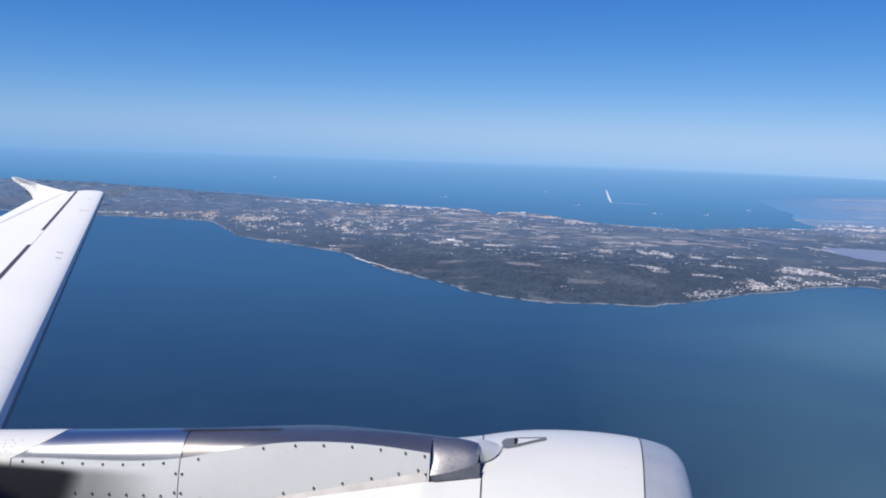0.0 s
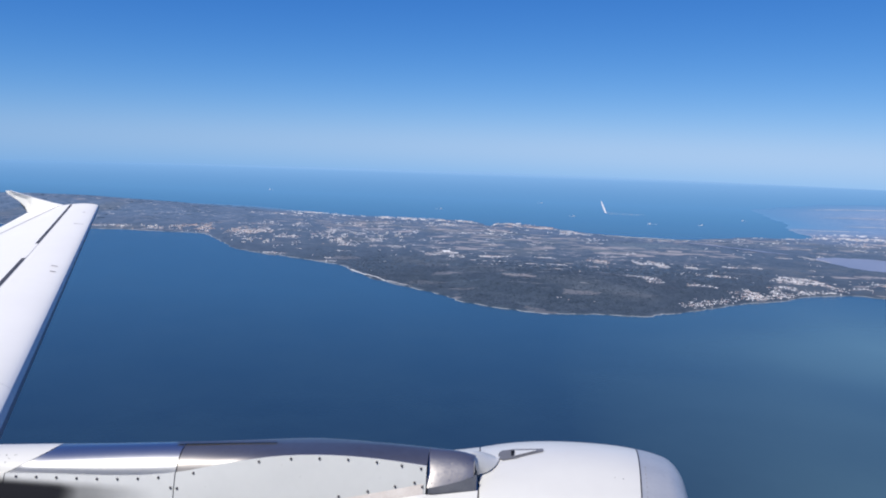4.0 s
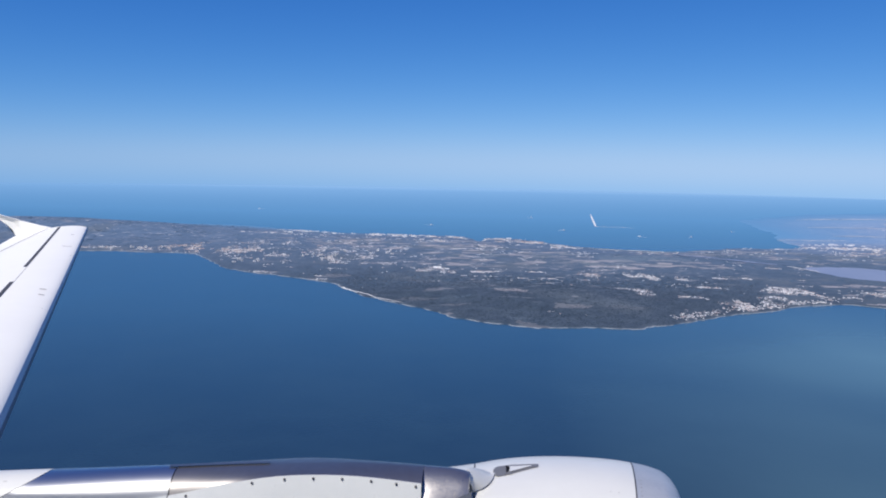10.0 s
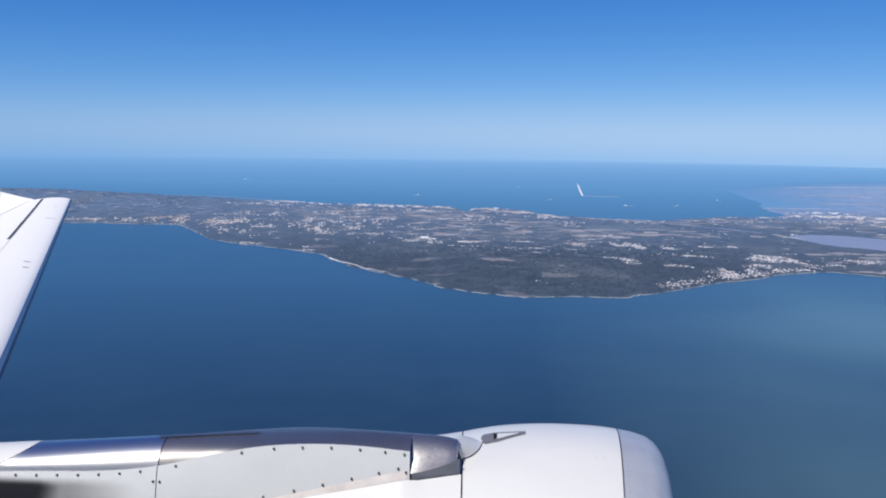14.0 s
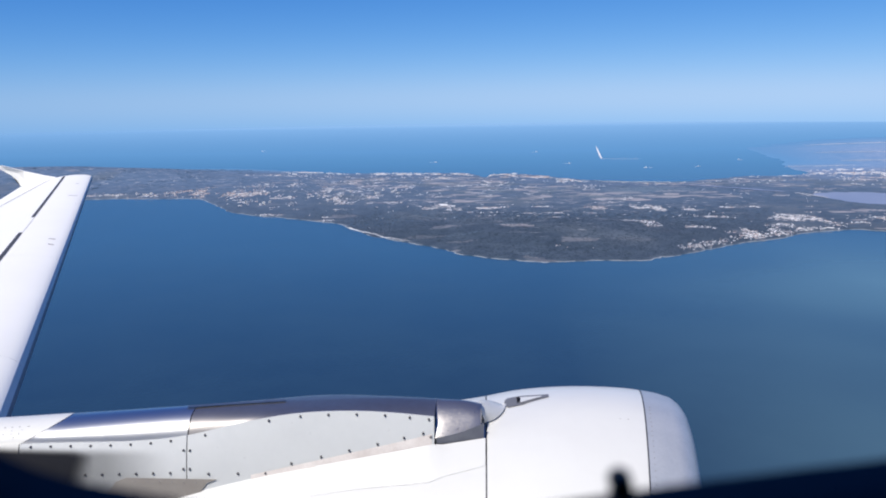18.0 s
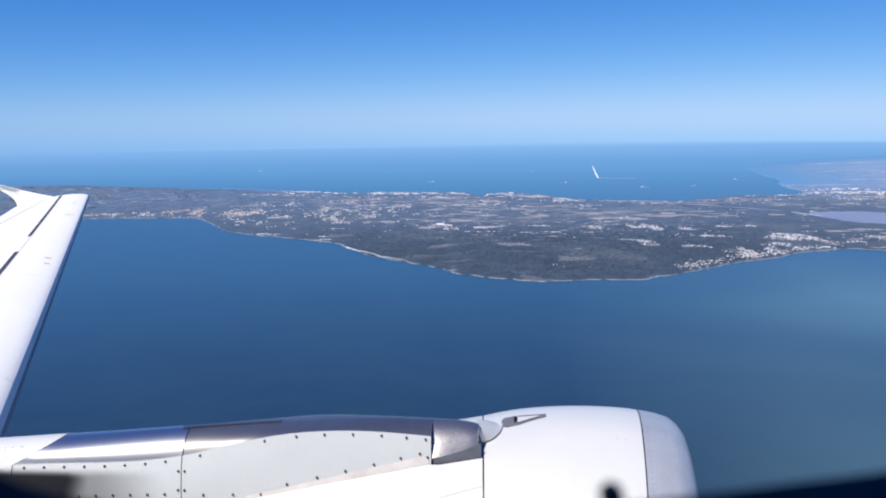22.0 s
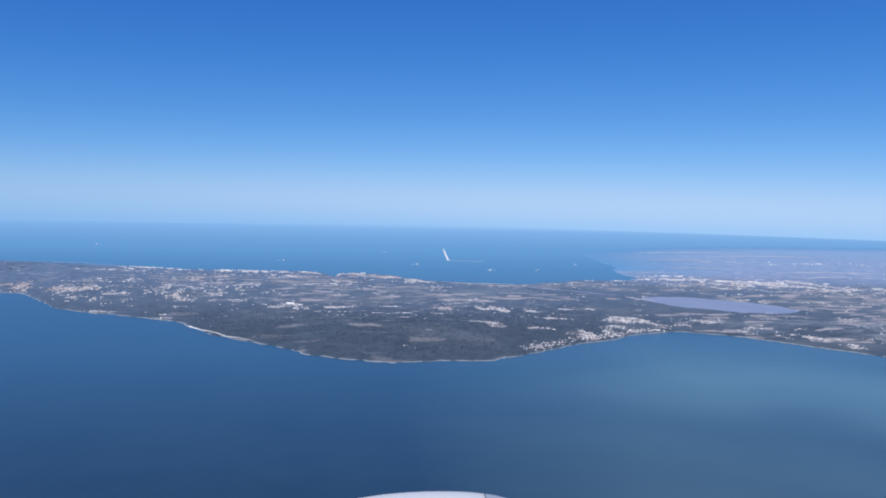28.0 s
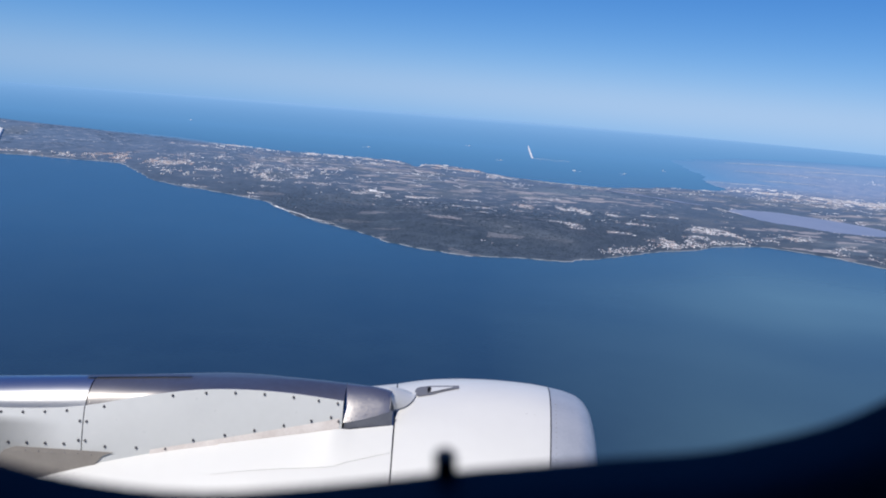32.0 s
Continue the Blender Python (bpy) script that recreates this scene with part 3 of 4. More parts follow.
for name, size, at in (("floor", (3.6, 2.4, 0.05), (0, -1.1, -0.80)), ("ceiling", (3.6, 2.4, 0.05), (0, -1.1, 0.60)), ("wall_back", (3.6, 0.05, 1.4), (0, -2.28, -0.1)),
                       ("wall_front", (0.05, 2.4, 1.4), (1.3, -1.1, -0.1)), ("wall_rear", (0.05, 2.4, 1.4), (-1.3, -1.1, -0.1))):
    tagged(part(name, box(size, at), CABIN, None, "", False), "dark cabin " + name.split("_")[0], name.split("_")[0], kind="structure").location.z = HEIGHT

# ---- sea and land ----
def ground_material(name):
    m = bpy.data.materials.new(name)
    m.use_nodes = True
    return m, m.node_tree, m.node_tree.nodes["Principled BSDF"]


def node(nt, kind, links=(), **values):
    n = nt.nodes.new(kind)
    for k, v in values.items():
        n.inputs[k].default_value = v
    for src, dst in links:
        nt.links.new(src, n.inputs[dst])
    return n


def mixed(nt, fac, a, b):
    n = nt.nodes.new("ShaderNodeMix")
    n.data_type = 'RGBA'
    for v, s in ((fac, "Factor"), (a, "A"), (b, "B")):
        if isinstance(v, tuple):
            n.inputs[s].default_value = (*v, 1)
        elif isinstance(v, float):
            n.inputs[s].default_value = v
        else:
            nt.links.new(v, n.inputs[s])
    return n.outputs["Result"]


def ramp(nt, src, lo, hi, to=1.0):
    n = node(nt, "ShaderNodeMapRange", [(src, "Value")])
    n.inputs["From Min"].default_value, n.inputs["From Max"].default_value, n.inputs["To Max"].default_value = lo, hi, to
    return n.outputs[0]


# sea: deep blue water, a turbid paler patch off the bay, wind ripples
SEA, nt, bs = ground_material("sea water")
geo = nt.nodes.new("ShaderNodeNewGeometry")
pos = geo.outputs["Position"]
warp = node(nt, "ShaderNodeTexNoise", [(pos, "Vector")], Scale=0.0035, Detail=1.5)
sepw = node(nt, "ShaderNodeSeparateXYZ", [(pos, "Vector")])
broad = node(nt, "ShaderNodeTexNoise", [(pos, "Vector")], Scale=0.011, Detail=4.0, Roughness=0.6)
turbid_x = ramp(nt, sepw.outputs[0], 50.0, 320.0)
turbid_y = ramp(nt, sepw.outputs[1], 900.0, 560.0)
prod = nt.nodes.new("ShaderNodeMath")
prod.operation = 'MULTIPLY'
nt.links.new(turbid_x, prod.inputs[0])
nt.links.new(turbid_y, prod.inputs[1])
prod2 = nt.nodes.new("ShaderNodeMath")
prod2.operation = 'MULTIPLY'
nt.links.new(prod.outputs[0], prod2.inputs[0])
nt.links.new(ramp(nt, warp.outputs["Fac"], 0.2, 0.6), prod2.inputs[1])
fine = node(nt, "ShaderNodeTexNoise", [(pos, "Vector")], Scale=0.02, Detail=6.0)
# darker near water stands for less mirrored sky, not depth; painted by distance
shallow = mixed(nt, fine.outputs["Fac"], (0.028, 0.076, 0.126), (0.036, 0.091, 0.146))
near_sea = mixed(nt, fine.outputs["Fac"], (0.014, 0.036, 0.067), (0.020, 0.046, 0.080))
col = mixed(nt, ramp(nt, sepw.outputs[1], 330.0, 760.0), near_sea, shallow)
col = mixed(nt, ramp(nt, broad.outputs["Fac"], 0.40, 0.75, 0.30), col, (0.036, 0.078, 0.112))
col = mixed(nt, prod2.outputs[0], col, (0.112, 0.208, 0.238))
# distance haze painted into the water colour
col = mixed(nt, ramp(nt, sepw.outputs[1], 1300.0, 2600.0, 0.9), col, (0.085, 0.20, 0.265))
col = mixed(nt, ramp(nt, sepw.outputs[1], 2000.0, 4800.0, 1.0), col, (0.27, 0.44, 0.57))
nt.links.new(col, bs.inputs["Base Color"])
bs.inputs["Roughness"].default_value = 0.2
bs.inputs["IOR"].default_value = 1.33
rip = node(nt, "ShaderNodeTexNoise", [(pos, "Vector")], Scale=0.35, Detail=5.0)
calm = ramp(nt, sepw.outputs[1], 500.0, 1100.0)
swell = node(nt, "ShaderNodeMath", [(calm, 1)])
swell.operation = 'MULTIPLY_ADD'
swell.inputs[0].default_value = -0.12
nt.links.new(calm, swell.inputs[1])
swell.inputs[2].default_value = 0.12
bmp = node(nt, "ShaderNodeBump", [(rip.outputs["Fac"], "Height"), (swell.outputs[0], "Strength")], Distance=0.4)
nt.links.new(bmp.outputs[0], bs.inputs["Normal"])
# the far gulf: diffuse only, its haze painted as ever paler blue
haze_col = mixed(nt, ramp(nt, sepw.outputs[1], 1700.0, 4800.0), (0.080, 0.230, 0.405), (0.205, 0.385, 0.575))
haze_col = mixed(nt, ramp(nt, sepw.outputs[1], 4300.0, 4900.0), haze_col, (0.235, 0.41, 0.585))
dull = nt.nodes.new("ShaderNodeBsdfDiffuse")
nt.links.new(haze_col, dull.inputs["Color"])
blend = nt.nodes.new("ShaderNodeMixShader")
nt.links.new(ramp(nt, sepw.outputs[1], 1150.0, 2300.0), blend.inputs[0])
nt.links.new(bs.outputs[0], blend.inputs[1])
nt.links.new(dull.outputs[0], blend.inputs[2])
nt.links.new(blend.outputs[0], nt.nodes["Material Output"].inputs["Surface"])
sea_bm = bmesh.new()
centre = sea_bm.verts.new((0, 0, 0))
circles = [[sea_bm.verts.new((r * math.cos(math.pi * k / 96), r * math.sin(math.pi * k / 96), 0)) for k in range(192)] for r in (120, 300, 480, 660, 860, 1080, 1320, 1600, 1950, 2400, 2950, 3600, 4250, 4950)]
for k in range(192):
    sea_bm.faces.new((centre, circles[0][k], circles[0][(k + 1) % 192]))
    for inner_c, outer_c in zip(circles, circles[1:]):
        sea_bm.faces.new((inner_c[k], outer_c[k], outer_c[(k + 1) % 192], inner_c[(k + 1) % 192]))
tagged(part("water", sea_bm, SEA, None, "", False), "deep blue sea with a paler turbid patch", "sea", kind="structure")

# the coast in plan: the near shore from west to east, then the far shore back
NEAR = [(-2600, 500), (-1300, 800), (-900, 1000), (-890, 1100), (-930, 1250), (-814, 1225), (-727, 1190), (-618, 1212), (-542, 1206), (-456, 1205), (-402, 1122),
        (-354, 1052), (-309, 1012), (-258, 990), (-190, 950), (-160, 904), (-135, 870), (-104, 832), (-63, 795), (-32, 757), (12, 727), (54, 712), (97, 711), (150, 716),
        (195, 745), (236, 776), (283, 815), (327, 838), (376, 866), (412, 876), (440, 868), (470, 850), (510, 815), (545, 772), (580, 728), (620, 688), (665, 648), (740, 575), (930, 420)]
FAR = [(2600, 300), (4800, 900), (3600, 2800), (1900, 2950), (1250, 2760), (930, 2500), (800, 2330), (744, 2139), (711, 1960), (678, 1800), (655, 1692), (644, 1601), (640, 1545), (591, 1497),
       (489, 1482), (445, 1445), (330, 1399), (240, 1415), (191, 1437), (113, 1522), (59, 1573), (10, 1560), (6, 1505), (-45, 1590), (-154, 1614), (-275, 1620), (-408, 1668),
       (-569, 1760), (-900, 1780), (-1500, 1850), (-3300, 2700)]


def rounded(points, steps=4):
    """A closed outline with its corners eased."""
    p = np.array(points, float)
    out = []
    for i in range(len(p)):
        a, b, c, d = p[i - 1], p[i], p[(i + 1) % len(p)], p[(i + 2) % len(p)]
        for k in range(steps):
            u = k / steps
            out.append(0.5 * (2 * b + (c - a) * u + (2 * a - 5 * b + 4 * c - d) * u * u + (3 * b - a - 3 * c + d) * u ** 3))
    return np.array(out)


COAST = rounded(NEAR + FAR)
LAGOON = (600.0, 1128.0, 116.0, 72.0, -40.0)    # centre, half lengths, turn in degrees


def fractal(x, y, scale, octaves=4, seed=0.0):
    """Smooth value noise on arrays, about -1 to 1."""
    out, amp, tot = np.zeros_like(x), 1.0, 0.0
    for o in range(octaves):
        fx, fy = x / scale + 17.3 * o + seed, y / scale - 9.1 * o + seed * 1.7
        ix, iy = np.floor(fx), np.floor(fy)
        ux, uy = fx - ix, fy - iy
        ux, uy = ux * ux * (3 - 2 * ux), uy * uy * (3 - 2 * uy)

        def h(a, b):
            v = np.sin(a * 127.1 + b * 311.7) * 43758.5453
            return v - np.floor(v)
        v = (h(ix, iy) * (1 - ux) + h(ix + 1, iy) * ux) * (1 - uy) + (h(ix, iy + 1) * (1 - ux) + h(ix + 1, iy + 1) * ux) * uy
        out += amp * (2 * v - 1)
        tot += amp
        amp *= 0.5
        scale *= 0.5
    return out / tot


def shore(x, y):
    """Signed distance to the shore: positive on land."""
    far = 1 + np.clip((y - 1600) / 300, 0, 4) * (x > 250)
    wx = x + 13 * far * fractal(x, y, 60, 4, 1.0) + 4 * fractal(x, y, 14, 3, 31.0)
    wy = y + 13 * far * fractal(x, y, 60, 4, 5.0) + 4 * fractal(x, y, 14, 3, 35.0)
    d = np.full(x.shape, 1e9)
    inside = np.zeros(x.shape, bool)
    n = len(COAST)
    for i in range(n):
        a, b = COAST[i], COAST[(i + 1) % n]
        ex, ey = b - a
        t = np.clip(((wx - a[0]) * ex + (wy - a[1]) * ey) / (ex * ex + ey * ey), 0, 1)
        d = np.minimum(d, np.hypot(wx - a[0] - t * ex, wy - a[1] - t * ey))
        cross = ((a[1] > wy) != (b[1] > wy))
        xi = a[0] + (wy - a[1]) / (ey if ey else 1e-9) * ex
        inside ^= cross & (wx < xi)
    cx, cy, la, lb, turn = LAGOON
    c, s = math.cos(radians(turn)), math.sin(radians(turn))
    u, v = (wx - cx) * c + (wy - cy) * s, -(wx - cx) * s + (wy - cy) * c
    lag = (np.hypot(u / la, v / lb) - 1) * lb
    d = np.where(inside, d, -d)
    return np.minimum(d, lag)


# places: x, y, half width, half depth, share of ground built over
OLD_TOWNS = [(-441, 1270, 62, 60, 0.95), (-505, 1262, 40, 30, 0.7), (67, 1505, 52, 40, 0.95), (169, 1036, 34, 22, 0.85), (285, 838, 30, 20, 0.9), (240, 792, 24, 14, 0.8), (720, 1415, 60, 40, 0.8)]
WEST_TOWNS = [(-357, 1231, 50, 60, 0.55), (-308, 1180, 55, 50, 0.55), (-235, 1270, 60, 50, 0.45), (-186, 1195, 52, 42, 0.55), (-241, 1118, 46, 30, 0.55), (-146, 1105, 24, 16, 0.6),
              (-600, 1245, 70, 22, 0.6), (-727, 1222, 60, 16, 0.4), (-342, 1626, 80, 22, 0.8), (-240, 1596, 60, 18, 0.6), (-126, 1566, 90, 30, 0.75), (-139, 1462, 70, 16, 0.45),
              (-360, 1344, 60, 24, 0.4), (-420, 1520, 60, 18, 0.35), (-280, 1500, 80, 14, 0.35), (-560, 1480, 60, 12, 0.3)]
MIDDLE_TOWNS = [(-57, 1062, 34, 20, 0.95), (-20, 1040, 30, 12, 0.5), (45, 992, 13, 3, 0.9), (74, 980, 13, 3, 0.9), (97, 962, 13, 3, 0.9), (85, 902, 12, 3, 0.8), (100, 890, 9, 3, 0.8),
                (206, 1045, 34, 22, 0.9), (245, 1015, 30, 14, 0.75), (280, 950, 22, 5, 0.8), (173, 890, 20, 10, 0.6), (200, 868, 26, 12, 0.55), (314, 852, 26, 18, 0.9),
                (372, 946, 34, 22, 0.85), (396, 935, 24, 14, 0.8), (345, 890, 22, 16, 0.8), (338, 1037, 22, 7, 0.9), (138, 1432, 26, 16, 0.7), (180, 1410, 26, 10, 0.7), (24, 1540, 30, 20, 0.7),
                (60, 760, 50, 10, 0.1), (10, 800, 40, 8, 0.1), (204, 762, 16, 7, 0.7)]
EAST_TOWNS = [(445, 920, 40, 26, 0.7), (478, 940, 24, 14, 0.7), (500, 880, 34, 16, 0.75), (545, 830, 26, 14, 0.6), (660, 1510, 46, 18, 0.9), (735, 1500, 70, 26, 0.8), (850, 1440, 110, 70, 0.75),
              (980, 1320, 130, 60, 0.7), (610, 740, 30, 20, 0.7), (700, 790, 80, 50, 0.7), (800, 690, 110, 60, 0.8), (960, 880, 110, 50, 0.5), (560, 1475, 45, 10, 0.5),
              (1300, 2000, 260, 60, 0.22), (660, 700, 50, 24, 0.85)]
# villas in a row along the eastern bay
shore_y = curve([195, 236, 283, 327, 376, 412], [745, 776, 815, 838, 866, 876])
VILLAS = [(x - 5, shore_y(x) + 9, 11, 8, 0.5 + 0.25 * math.sin(x * 0.09)) for x in range(212, 412, 13)]
TOWNS = OLD_TOWNS + WEST_TOWNS + MIDDLE_TOWNS + EAST_TOWNS

# villages and farms strung out along the inland roads
lot = random.Random(12)
while len(TOWNS) < 150:
    x, y = lot.uniform(-420, 760), lot.uniform(860, 1480)
    if not (-130 < x < 230 and y < 985) and not (80 < x < 420 and 1060 < y < 1300):
        TOWNS.append((x, y, lot.uniform(9, 30), lot.uniform(2.5, 6), lot.uniform(0.5, 0.9)))
for k in range(12):
    TOWNS.append((512 + 26 * k, 838 - 24 * k + lot.uniform(0, 30), 24, 12, 0.85))
# farmland: x, y, half width, half depth, strength
FARMS = [(30, 1260, 130, 90, 1.0), (200, 1165, 110, 55, 1.0), (-100, 1440, 110, 60, 0.9), (-60, 1330, 150, 60, 0.8), (330, 1190, 80, 60, 0.7), (560, 950, 110, 70, 1.1), (720, 900, 170, 110, 1.2),
         (900, 1150, 220, 160, 1.3), (840, 1450, 120, 60, 1.0), (430, 1370, 150, 50, 1.0), (640, 1330, 140, 70, 1.1), (-230, 1400, 120, 60, 0.6), (30, 845, 50, 26, 0.35), (830, 1700, 300, 150, 0.8), (-40, 1130, 120, 30, 0.4)]


def density(x, y):
    best = np.zeros_like(x)
    warp_x, warp_y = x + 22 * fractal(x, y, 50, 3, 9.0), y + 14 * fractal(x, y, 40, 3, 11.0)
    for cx, cy, hx, hy, share in TOWNS:
        q = np.hypot((warp_x - cx) / hx, (warp_y - cy) / hy)
        best = np.maximum(best, share * np.clip(1.4 - q, 0, 1) ** 0.8)
    gaps = np.clip(0.42 + 2.6 * fractal(x * 1.25, y * 0.7, 24, 3, 41.0), 0, 1.25)
    return best * gaps


def farmed(x, y):
    """How much of the ground is cleared for fields."""
    best = np.zeros_like(x)
    wob_x, wob_y = x + 60 * fractal(x, y, 110, 4, 71.0), y + 45 * fractal(x, y, 90, 4, 75.0)
    for cx, cy, hx, hy, share in FARMS:
        best = np.maximum(best, share * np.clip(1.5 - np.hypot((wob_x - cx) / hx, (wob_y - cy) / hy), 0, 1))
    return best


def height_at(x, y, d=None):
    d = shore(x, y) if d is None else d
    h = np.where(d > 0, 1.2 * (1 - np.exp(-np.maximum(d, 0) / 2)) + 7 * np.clip(d / 160, 0, 1) ** 0.8 * (0.55 + 0.6 * fractal(x, y, 260, 4, 3.0)), d * 0.12)
    hill = 9 * np.exp(-((x - 60) / 150) ** 2 - ((y - 860) / 90) ** 2) + 22 * np.exp(-((x + 900) / 330) ** 2 - ((y - 1560) / 120) ** 2)
    h = np.where((h > 1.2) & (y > 1450), 1.2 + (h - 1.2) * np.clip(1 - (y - 1450) / 500, 0.15, 1), h)
    return np.maximum(h + hill * np.clip(d / 60, 0, 1) + 0.5 * fractal(x, y, 22, 3, 7.0) * np.clip(d / 10, 0, 1), -2.0)


angles = np.radians(np.linspace(-52, 52, 640))
radii = np.concatenate([np.geomspace(640, 2100, 420), np.geomspace(2110, 4600, 60)])
AA, RR = np.meshgrid(angles, radii)
GX, GY = RR * np.sin(AA), RR * np.cos(AA)
GD = shore(GX, GY)
GZ = height_at(GX, GY, GD)
GU = density(GX, GY)
nr, nc = GX.shape
verts = np.stack([GX, GY, GZ], -1).reshape(-1, 3)
idx = np.arange(nr * nc).reshape(nr, nc)
faces = np.stack([idx[:-1, :-1], idx[:-1, 1:], idx[1:, 1:], idx[1:, :-1]], -1).reshape(-1, 4)
keep = (GD.reshape(-1)[faces] > -12).any(1)
faces = faces[keep]
used = np.unique(faces)
remap = np.zeros(nr * nc, int)
remap[used] = np.arange(len(used))
land_mesh = bpy.data.meshes.new("ground")
land_mesh.from_pydata(verts[used].tolist(), [], remap[faces].tolist())
marsh = np.clip(1.3 - np.hypot((GX - 262 + 20 * fractal(GX, GY, 40, 3, 51.0)) / 78, (GY - 1240 + 14 * fractal(GX, GY, 30, 3, 55.0)) / 42), 0, 1)
flats = np.clip((GY - 1430 + 0.25 * (GX - 500) + 90 * fractal(GX, GY, 220, 4, 61.0)) / 350, 0, 1) * np.clip((GX - 420) / 160, 0, 1)
for key, values in (("farm", farmed(GX, GY)), ("town", GU), ("shore", GD), ("marsh", marsh), ("flats", flats)):
    at = land_mesh.attributes.new(key, 'FLOAT', 'POINT')
    at.data.foreach_set("value", values.reshape(-1)[used].astype(np.float32))
land_mesh.shade_smooth()
# haze is mixed into the ground colours as a blue shift
LAND, nt, bs = ground_material("scrub, fields and town ground")
geo = nt.nodes.new("ShaderNodeNewGeometry")
pos = geo.outputs["Position"]
town = nt.nodes.new("ShaderNodeAttribute")
town.attribute_name = "town"
dist = nt.nodes.new("ShaderNodeAttribute")
dist.attribute_name = "shore"
big = node(nt, "ShaderNodeTexNoise", [(pos, "Vector")], Scale=0.007, Detail=5.0)
mid = node(nt, "ShaderNodeTexNoise", [(pos, "Vector")], Scale=0.06, Detail=6.0)
tiny = node(nt, "ShaderNodeTexNoise", [(pos, "Vector")], Scale=0.4, Detail=4.0)
cells = node(nt, "ShaderNodeTexVoronoi", [(pos, "Vector")], Scale=0.055)
cell_col = node(nt, "ShaderNodeSeparateColor", [(cells.outputs["Color"], "Color")])
apart = node(nt, "ShaderNodeSeparateXYZ", [(pos, "Vector")])
heath = ramp(nt, apart.outputs[1], 860.0, 1450.0)          # dark pine by the near shore; inland heath painted paler and bluer as haze
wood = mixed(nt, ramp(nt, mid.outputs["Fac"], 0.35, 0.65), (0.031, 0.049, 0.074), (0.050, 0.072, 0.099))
hazed = mixed(nt, ramp(nt, mid.outputs["Fac"], 0.36, 0.64), (0.068, 0.115, 0.184), (0.108, 0.160, 0.238))
wood = mixed(nt, heath, wood, hazed)
maquis = mixed(nt, tiny.outputs["Fac"], (0.082, 0.106, 0.130), (0.122, 0.142, 0.162))
wood = mixed(nt, ramp(nt, big.outputs["Fac"], 0.54, 0.66, 0.55), wood, maquis)
farms = nt.nodes.new("ShaderNodeAttribute")
farms.attribute_name = "farm"
ragged = node(nt, "ShaderNodeVectorMath", [(mid.outputs["Color"], 0), (pos, 2)])
ragged.operation = 'MULTIPLY_ADD'
ragged.inputs[1].default_value = (34, 20, 0)
shear = node(nt, "ShaderNodeMapping", [(ragged.outputs[0], "Vector")], Scale=(0.032, 0.078, 0.03), Rotation=(0, 0, 0.25))
plots = node(nt, "ShaderNodeTexVoronoi", [(shear.outputs[0], "Vector")], Scale=1.0, Randomness=0.9)
plot = node(nt, "ShaderNodeSeparateColor", [(plots.outputs["Color"], "Color")])
field = mixed(nt, plot.outputs[0], (0.092, 0.134, 0.172), (0.190, 0.204, 0.228))
field = mixed(nt, ramp(nt, plot.outputs[1], 0.70, 0.78), field, (0.330, 0.308, 0.318))
field = mixed(nt, ramp(nt, plot.outputs[2], 0.70, 0.74), field, (0.066, 0.100, 0.140))
field = mixed(nt, ramp(nt, mid.outputs["Fac"], 0.42, 0.7, 0.5), field, (0.130, 0.150, 0.165))
sown = nt.nodes.new("ShaderNodeMath")                       # how much of the ground is cleared
sown.operation = 'MULTIPLY_ADD'
nt.links.new(farms.outputs["Fac"], sown.inputs[0])
sown.inputs[1].default_value = 0.62
nt.links.new(plot.outputs[1], sown.inputs[2])
col = mixed(nt, ramp(nt, sown.outputs[0], 0.92, 1.12, 0.9), wood, field)
lots = node(nt, "ShaderNodeMapping", [(pos, "Vector")], Scale=(0.16, 0.34, 0.2))
yards = node(nt, "ShaderNodeTexVoronoi", [(lots.outputs[0], "Vector")], Scale=1.0)
yard = node(nt, "ShaderNodeSeparateColor", [(yards.outputs["Color"], "Color")])
street = mixed(nt, yard.outputs[0], (0.12, 0.14, 0.16), (0.38, 0.36, 0.36))
street = mixed(nt, ramp(nt, yard.outputs[1], 0.56, 0.60), street, (0.055, 0.080, 0.105))
street = mixed(nt, ramp(nt, yard.outputs[2], 0.84, 0.88), street, (0.70, 0.69, 0.69))
col = mixed(nt, ramp(nt, town.outputs["Fac"], 0.12, 0.6, 0.5), col, street)
flat = node(nt, "ShaderNodeMapping", [(pos, "Vector")], Scale=(0.022, 0.055, 0.02))
streaks = node(nt, "ShaderNodeTexNoise", [(flat.outputs[0], "Vector")], Scale=1.0, Detail=8.0, Roughness=0.68)
strips = node(nt, "ShaderNodeMapping", [(pos, "Vector")], Scale=(0.05, 0.17, 0.05), Location=(31.0, 7.0, 0.0))
lanes = node(nt, "ShaderNodeTexNoise", [(strips.outputs[0], "Vector")], Scale=1.0, Detail=5.0, Roughness=0.6)
pale = mixed(nt, cell_col.outputs[1], (0.30, 0.31, 0.33), (0.62, 0.60, 0.60))
lane_in = nt.nodes.new("ShaderNodeMath")
lane_in.operation = 'MULTIPLY'
nt.links.new(ramp(nt, lanes.outputs["Fac"], 0.605, 0.65, 0.85), lane_in.inputs[0])
nt.links.new(ramp(nt, dist.outputs["Fac"], 60.0, 200.0), lane_in.inputs[1])
col = mixed(nt, lane_in.outputs[0], col, pale)
sand_edge = ramp(nt, dist.outputs["Fac"], 0.9, 0.4, 0.5)
patchy = ramp(nt, mid.outputs["Fac"], 0.38, 0.50)
sand_n = nt.nodes.new("ShaderNodeMath")
sand_n.operation = 'MULTIPLY'
nt.links.new(sand_edge, sand_n.inputs[0])
nt.links.new(patchy, sand_n.inputs[1])
sand = sand_n.outputs[0]
